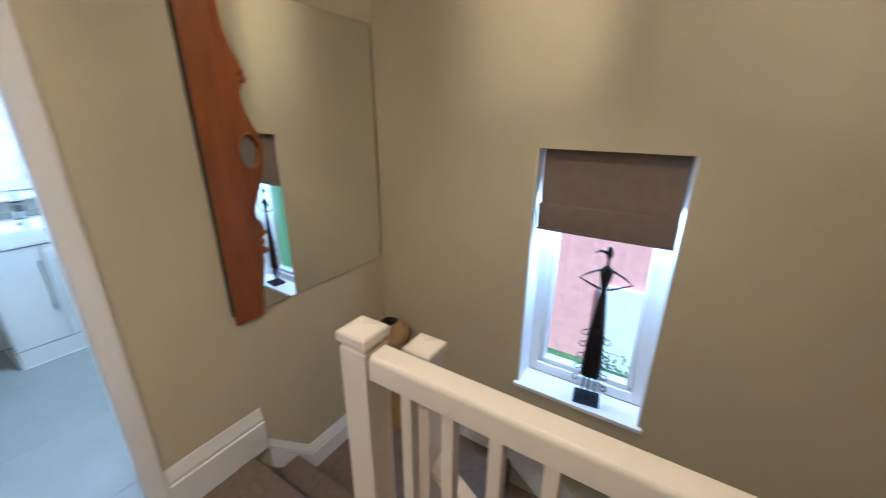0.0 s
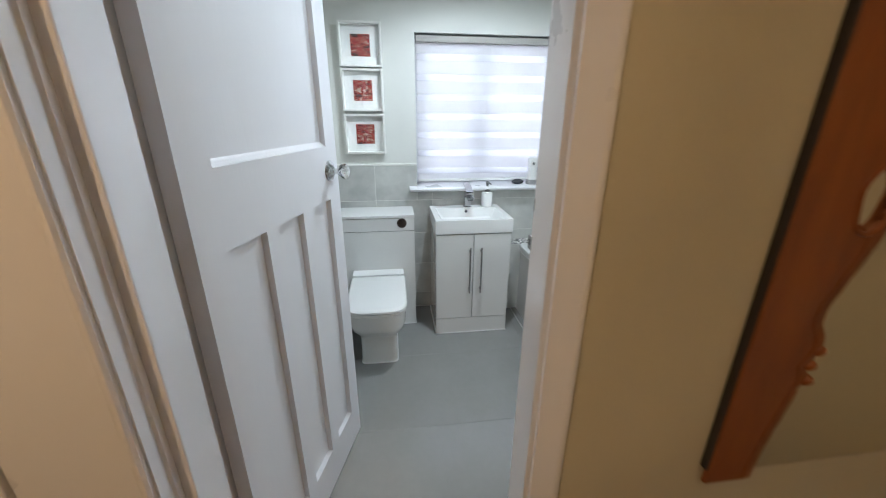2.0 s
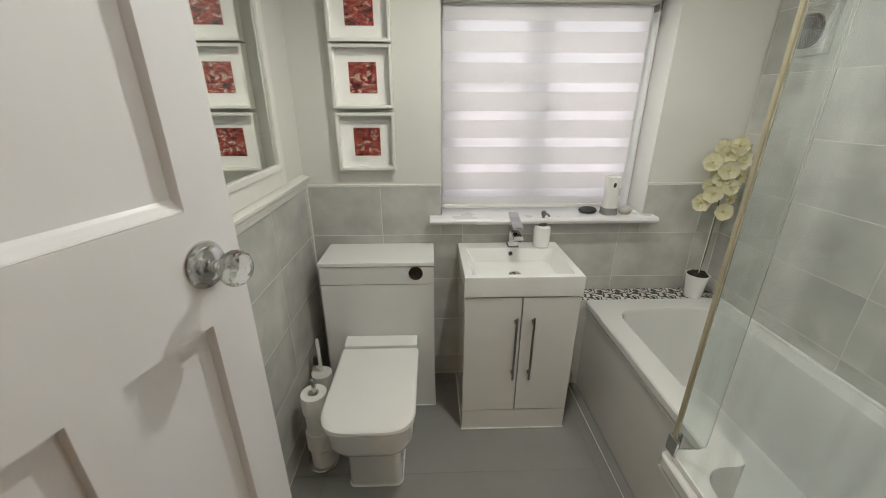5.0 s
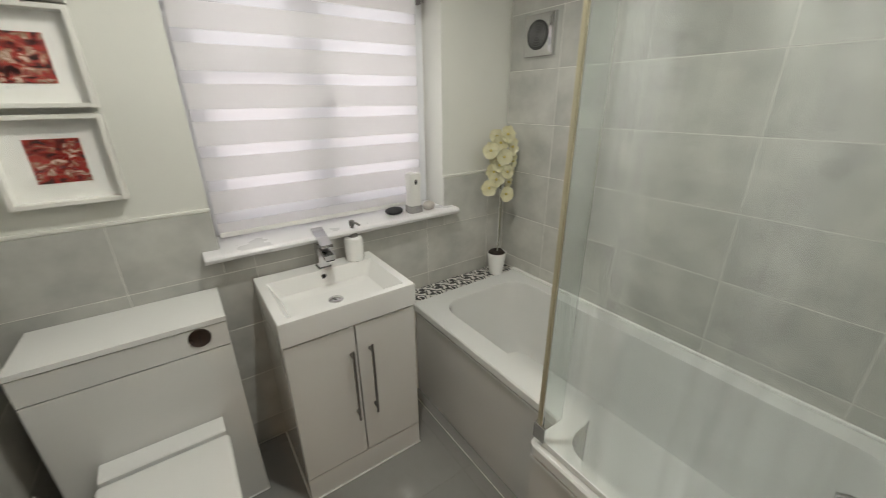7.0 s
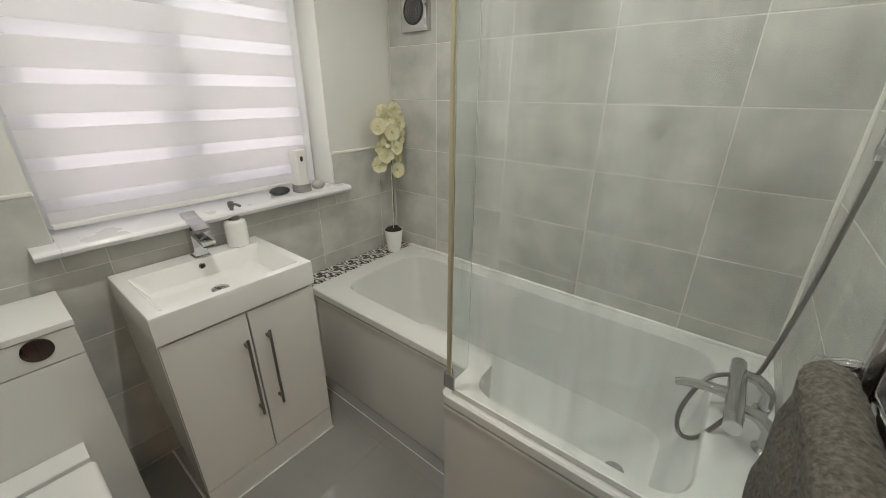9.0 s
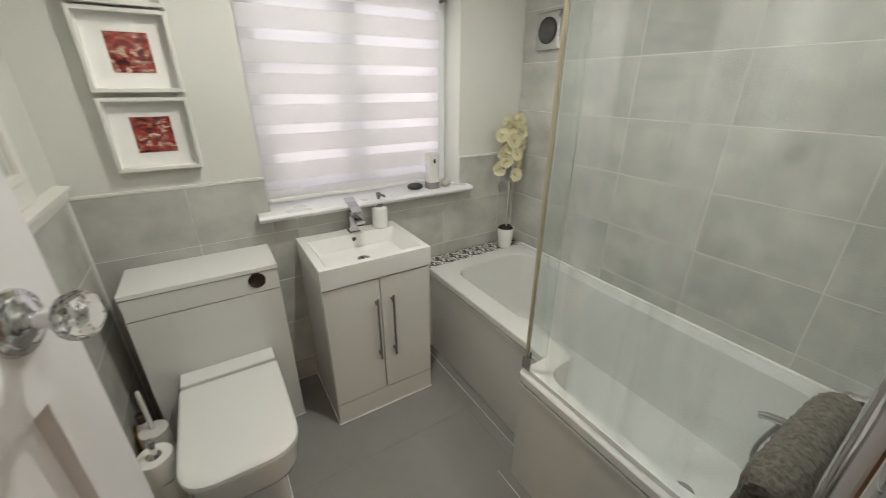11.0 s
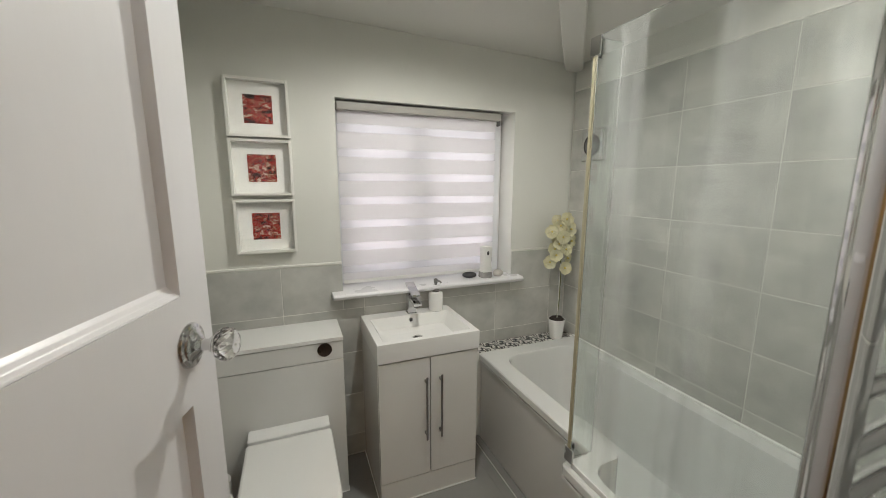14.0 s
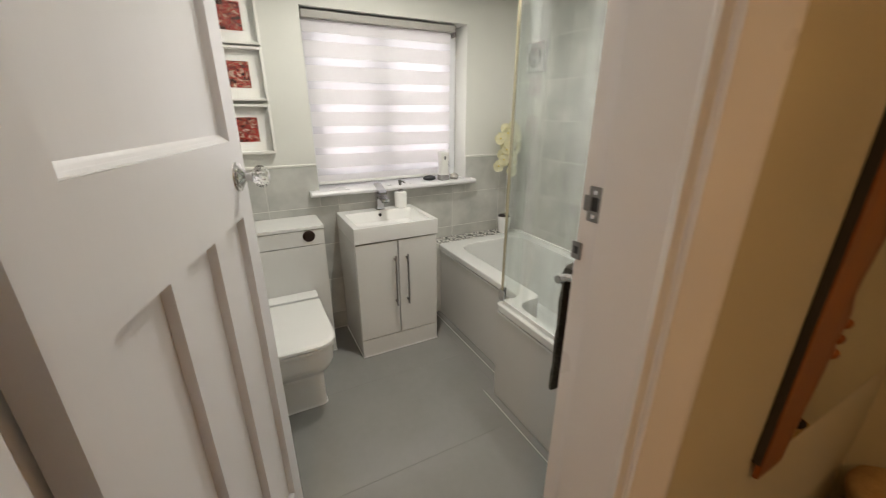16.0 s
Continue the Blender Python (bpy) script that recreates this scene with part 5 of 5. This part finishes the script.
# stair window: frame, sill, roman blind, ornament
window_frame("window_2", "narrow white plastic stair window with clear glass", "x", -0.407, 0.165, 0.175, 1.353, SY + 0.135, SY + 0.195, [], [], WINDOWGLASS)
rev = bmesh.new()
bm_box(-0.4068, SY - 0.004, 0.158, -0.4015, SY + 0.135, 1.354, bm=rev)
bm_box(0.1595, SY - 0.004, 0.158, 0.1648, SY + 0.135, 1.354, bm=rev)
structure("window_reveal", rev, GLOSS, "white painted window reveal", sm=False)
structure("window_sill", bm_box(-0.425, SY - 0.022, 0.150, 0.183, SY + 0.14, 0.172, 0.005), GLOSS, "white gloss stair window sill")
rb = thing("roman_blind", "brown fabric roman blind, partly drawn up", "blind")
yb = SY + 0.05
folds = bm_loft([[(x, yb + a, z) for a, z in ((0.0, 1.35), (-0.002, 1.128), (-0.004, 1.118), (-0.026, 1.122), (-0.030, 1.114), (-0.028, 1.06), (-0.022, 1.006), (-0.012, 1.0), (0.002, 1.02), (0.006, 1.35))] for x in (-0.392, 0.150)])
part("fabric", folds, BROWNBLIND, rb)
part("hem", bm_box(-0.392, yb - 0.031, 1.0, 0.150, yb - 0.020, 1.012, 0.003), BROWNBLIND, rb)


def figurine():
    """Wire figure in a long dress, one plain dark shape on a flat base."""
    b = bmesh.new()
    bm_box(-0.060, -0.055, 0, 0.060, 0.045, 0.013, 0.003, bm=b)
    for x0, x1 in ((-0.030, -0.008), (0.0, 0.0), (0.034, 0.010)):
        bm_tube([(x0, 0, 0.012), ((x0 + x1) / 2, 0, 0.14), (x1, 0, 0.30)], 0.0045, 8, b)
    bm_lathe([(0.046, 0.13), (0.043, 0.20), (0.036, 0.32), (0.026, 0.44), (0.015, 0.535), (0.012, 0.555), (0.017, 0.58), (0.027, 0.625), (0.030, 0.645), (0.008, 0.665), (0.006, 0.690), (0.013, 0.705), (0.016, 0.722), (0.010, 0.742), (0.002, 0.746)], Matrix.Diagonal((1, 0.55, 1, 1)), 14, b)
    for s in (-1, 1):
        bm_tube([(s * 0.026, 0, 0.643), (s * 0.07, 0, 0.622), (s * 0.108, 0.0, 0.596), (s * 0.06, -0.008, 0.578), (s * 0.016, -0.012, 0.562)], 0.0048, 8, b)
    bm_tube([(-0.012, 0, 0.718), (-0.036, 0, 0.726), (-0.056, 0, 0.712)], [0.007, 0.006, 0.002], 8, b)
    for k in range(10):
        z, sx = 0.05 + 0.03 * k, (-1) ** k
        r0 = 0.045 - 0.002 * k
        pts = [(sx * r0 * 0.6, 0.004, z + 0.07)] + [(sx * (r0 + 0.022 + 0.015 * math.cos(a)), 0.004, z + 0.02 + 0.015 * math.sin(a)) for a in (2.2, 1.0, -0.2, -1.4, -2.6, -3.6)]
        bm_tube(pts, 0.0024, 6, b)
    f = solid("ornament", b, IRON, "dark wrought-iron figure in a long dress on a base", "ornament")
    f.matrix_world = pose(-0.075, SY + 0.060, 0.1725, 0, 0, 8) @ Matrix.Diagonal((1.0, 1.0, 1.06, 1))


figurine()

# landing ceiling lamp, out over the stairwell
lt = thing("pendant_lamp", "warm lit ceiling pendant with a fabric shade", "ceiling light", at=(-0.15, 1.0, 2.42))
part("cord", bm_tube([(0, 0, 0), (0, 0, -0.14)], 0.003, 6), WHITEPLASTIC, lt)
part("ceiling_rose", bm_lathe([(0.045, 0), (0.045, -0.012), (0.012, -0.022), (0.004, -0.022)], n=24), WHITEPLASTIC, lt)
part("shade_ring", bm_lathe([(0.100, -0.120), (0.100, -0.126), (0.094, -0.126), (0.094, -0.120)], n=32, caps=False), WHITEPLASTIC, lt)
part("shade_ring", bm_lathe([(0.120, -0.345), (0.120, -0.351), (0.114, -0.351), (0.114, -0.345)], n=32, caps=False), WHITEPLASTIC, lt)
for k in range(18):
    a = 2 * math.pi * k / 18 + 0.25 * math.sin(k * 2.3)
    w = 0.009 + 0.005 * math.sin(k * 1.9)
    q = bm_box(0.0965, -w, -0.004, 0.0985, w, 0.225, 0)
    q.transform(pose(0.0, 0, -0.346, 0, 0, math.degrees(a)) @ pose(0.020, 0, 0, 0, -5, 0))
    part("shade_slat", q, PETAL, lt, sm=False)
lamp("landing_lamp", "POINT", LANDING_POWER, LANDING_LIGHT, pose(-0.15, 1.0, 2.17), 0.022)

# added fill lamp that brightens the landing's left side, recessed in the ceiling
l2 = thing("ceiling_downlight", "added warm landing fill lamp, built as a downlight", "ceiling light", at=(-0.35, -0.45, 2.418))
part("bezel", bm_lathe([(0.045, 0.0), (0.046, -0.004), (0.036, -0.006), (0.034, 0.0)], n=28, caps=False), WHITEPLASTIC, l2)
part("lamp", bm_lathe([(0.034, -0.001), (0.033, -0.0025), (0.004, -0.003)], n=24), LAMPGLASS, l2, "glowing lamp face")
lamp("landing_fill", "AREA", 13.0, LANDING_LIGHT, pose(-0.35, -0.45, 2.405), 0.06, 150)

# ---- outside the windows ----
structure("ground", bm_box(-60, -60, -3.2, 60, 60, -3.0), GRASS, "grass around the house", sm=False)
structure("neighbour_wall", bm_box(-6, 7.0, -3.0, 5, 7.3, 3.2), BRICK, "pinkish brick wall of the house next door", sm=False)
structure("neighbour_wall", bm_box(-9.3, -5, -3.0, -9.0, 6, 2.1), BRICK, "pinkish brick wall across the garden", sm=False)
structure("garden_wall", bm_box(-0.75, 6.9, -3.0, 0.45, 7.0, -1.35), RENDERWALL, "pale rendered outbuilding", sm=False)
hb = bmesh.new()
rnd = random.Random(11)
for k in range(5000):
    c = Vector((rnd.uniform(-0.45, 1.6), rnd.uniform(5.3, 5.8), -3.0 + rnd.random() ** 0.7 * (0.85 + 0.25 * math.sin(k))))
    q = Euler((rnd.uniform(0, 6), rnd.uniform(0, 6), rnd.uniform(0, 6))).to_matrix()
    vs = [hb.verts.new(c + q @ Vector(p)) for p in ((-0.03, 0, 0), (0, -0.02, 0.01), (0.035, 0, 0), (0, 0.02, 0.01))]
    hb.faces.new(vs)
tagged(mesh("hedge", hb, GRASS), "green leafy garden hedge below the window", "hedge", "", "stuff")

# ---- tiles, piece by piece ----
knob(-1)
knob(1)
# half-height tiling behind the basin and the toilet
wt = structure("wall_tiling_west", bm_box(WX, LY, 0.0, WX + 0.0100, TY, 0.953), GROUT, "grey stone-effect wall tiles", sm=False)
for q0, q1 in ((LY, 0.425), (1.468, TY)):
    structure("wall_grout", bm_box(WX, q0, 0.9535, WX + 0.0100, q1, 1.1345), GROUT, "pale grout behind the wall tiles", sm=False)
wt2 = structure("wall_tiling_south", bm_box(WX + 0.0105, LY, 0.0, DX, LY + 0.0100, 1.135), GROUT, "grey stone-effect wall tiles", sm=False)
wt3 = structure("wall_tiling_north", bm_box(WX + 0.0105, TY - 0.0100, 0.5, BX - 0.0105, TY, 2.125), GROUT, "grey stone-effect wall tiles above the bath", sm=False)
wt4 = structure("wall_tiling_east", bm_box(DX - 0.0100, 0.62, 0.0, DX, 1.05, 2.125), GROUT, "grey stone-effect wall tiles by the towel radiator", sm=False)
structure("tiled_boxing", bm_box(BX, 1.052, 0.0, DX, TY, 2.6), PLASTER, "boxed-out wall at the end of the bath", sm=False)
wt5 = structure("wall_tiling_end", bm_box(BX - 0.0100, 1.052, 0.0, BX, TY - 0.0105, 2.125), GROUT, "grey stone-effect wall tiles at the end of the bath", sm=False)
# the window cuts the top row of the west wall
for y0, y1 in ((LY + 0.004, 0.425), (1.468, TY - 0.01)):
    tile_set(wt, (WX + 0.0025, 0, 0), (0, 1, 0), (0, 0, 1), (1, 0, 0), lines(y0, y1, 0.412, 0.125), [0.883, 1.1345])
tile_set(wt, (WX + 0.0025, 0, 0), (0, 1, 0), (0, 0, 1), (1, 0, 0), [0.425, 0.537, 0.949, 1.361, 1.468], [0.883, 0.953])
tile_set(wt, (WX + 0.0025, 0, 0), (0, 1, 0), (0, 0, 1), (1, 0, 0), lines(LY + 0.004, TY - 0.01, 0.412, 0.125), [0.006, 0.129, 0.381, 0.632, 0.883])
tile_set(wt2, (0, LY + 0.0025, 0), (1, 0, 0), (0, 0, -1), (0, 1, 0), lines(WX + 0.014, DX - 0.004, 0.412, -3.02), [-1.1345, -0.883, -0.632, -0.381, -0.129, -0.006])
tile_set(wt3, (0, TY - 0.0025, 0), (1, 0, 0), (0, 0, 1), (0, -1, 0), lines(WX + 0.014, BX - 0.014, 0.412, -1.902), HIGH_Z)
tile_set(wt5, (BX - 0.0025, 0, 0), (0, 1, 0), (0, 0, -1), (-1, 0, 0), lines(1.054, TY - 0.014, 0.412, 1.49), [-z for z in HIGH_Z[::-1]])
tile_set(wt4, (DX - 0.0025, 0, 0), (0, 1, 0), (0, 0, -1), (-1, 0, 0), lines(0.622, 1.05, 0.412, 1.49), [-z for z in HIGH_Z[::-1]] + [-0.381, -0.129, -0.006])
tile_set(floor, (0, 0, -0.0085), (1, 0, 0), (0, 1, 0), (0, 0, 1), lines(WX + 0.005, -1.482, 0.60, -2.80), lines(LY + 0.005, TY - 0.003, 1.2, 1.10), mat=FLOORTILE)
tile_set(shelf, (0, 0, 0.5455), (1, 0, 0), (0, 1, 0), (0, 0, 1), [WX + 0.012, -3.341], lines(1.032, TY - 0.01, 0.2, 1.10), mat=PATTERN)
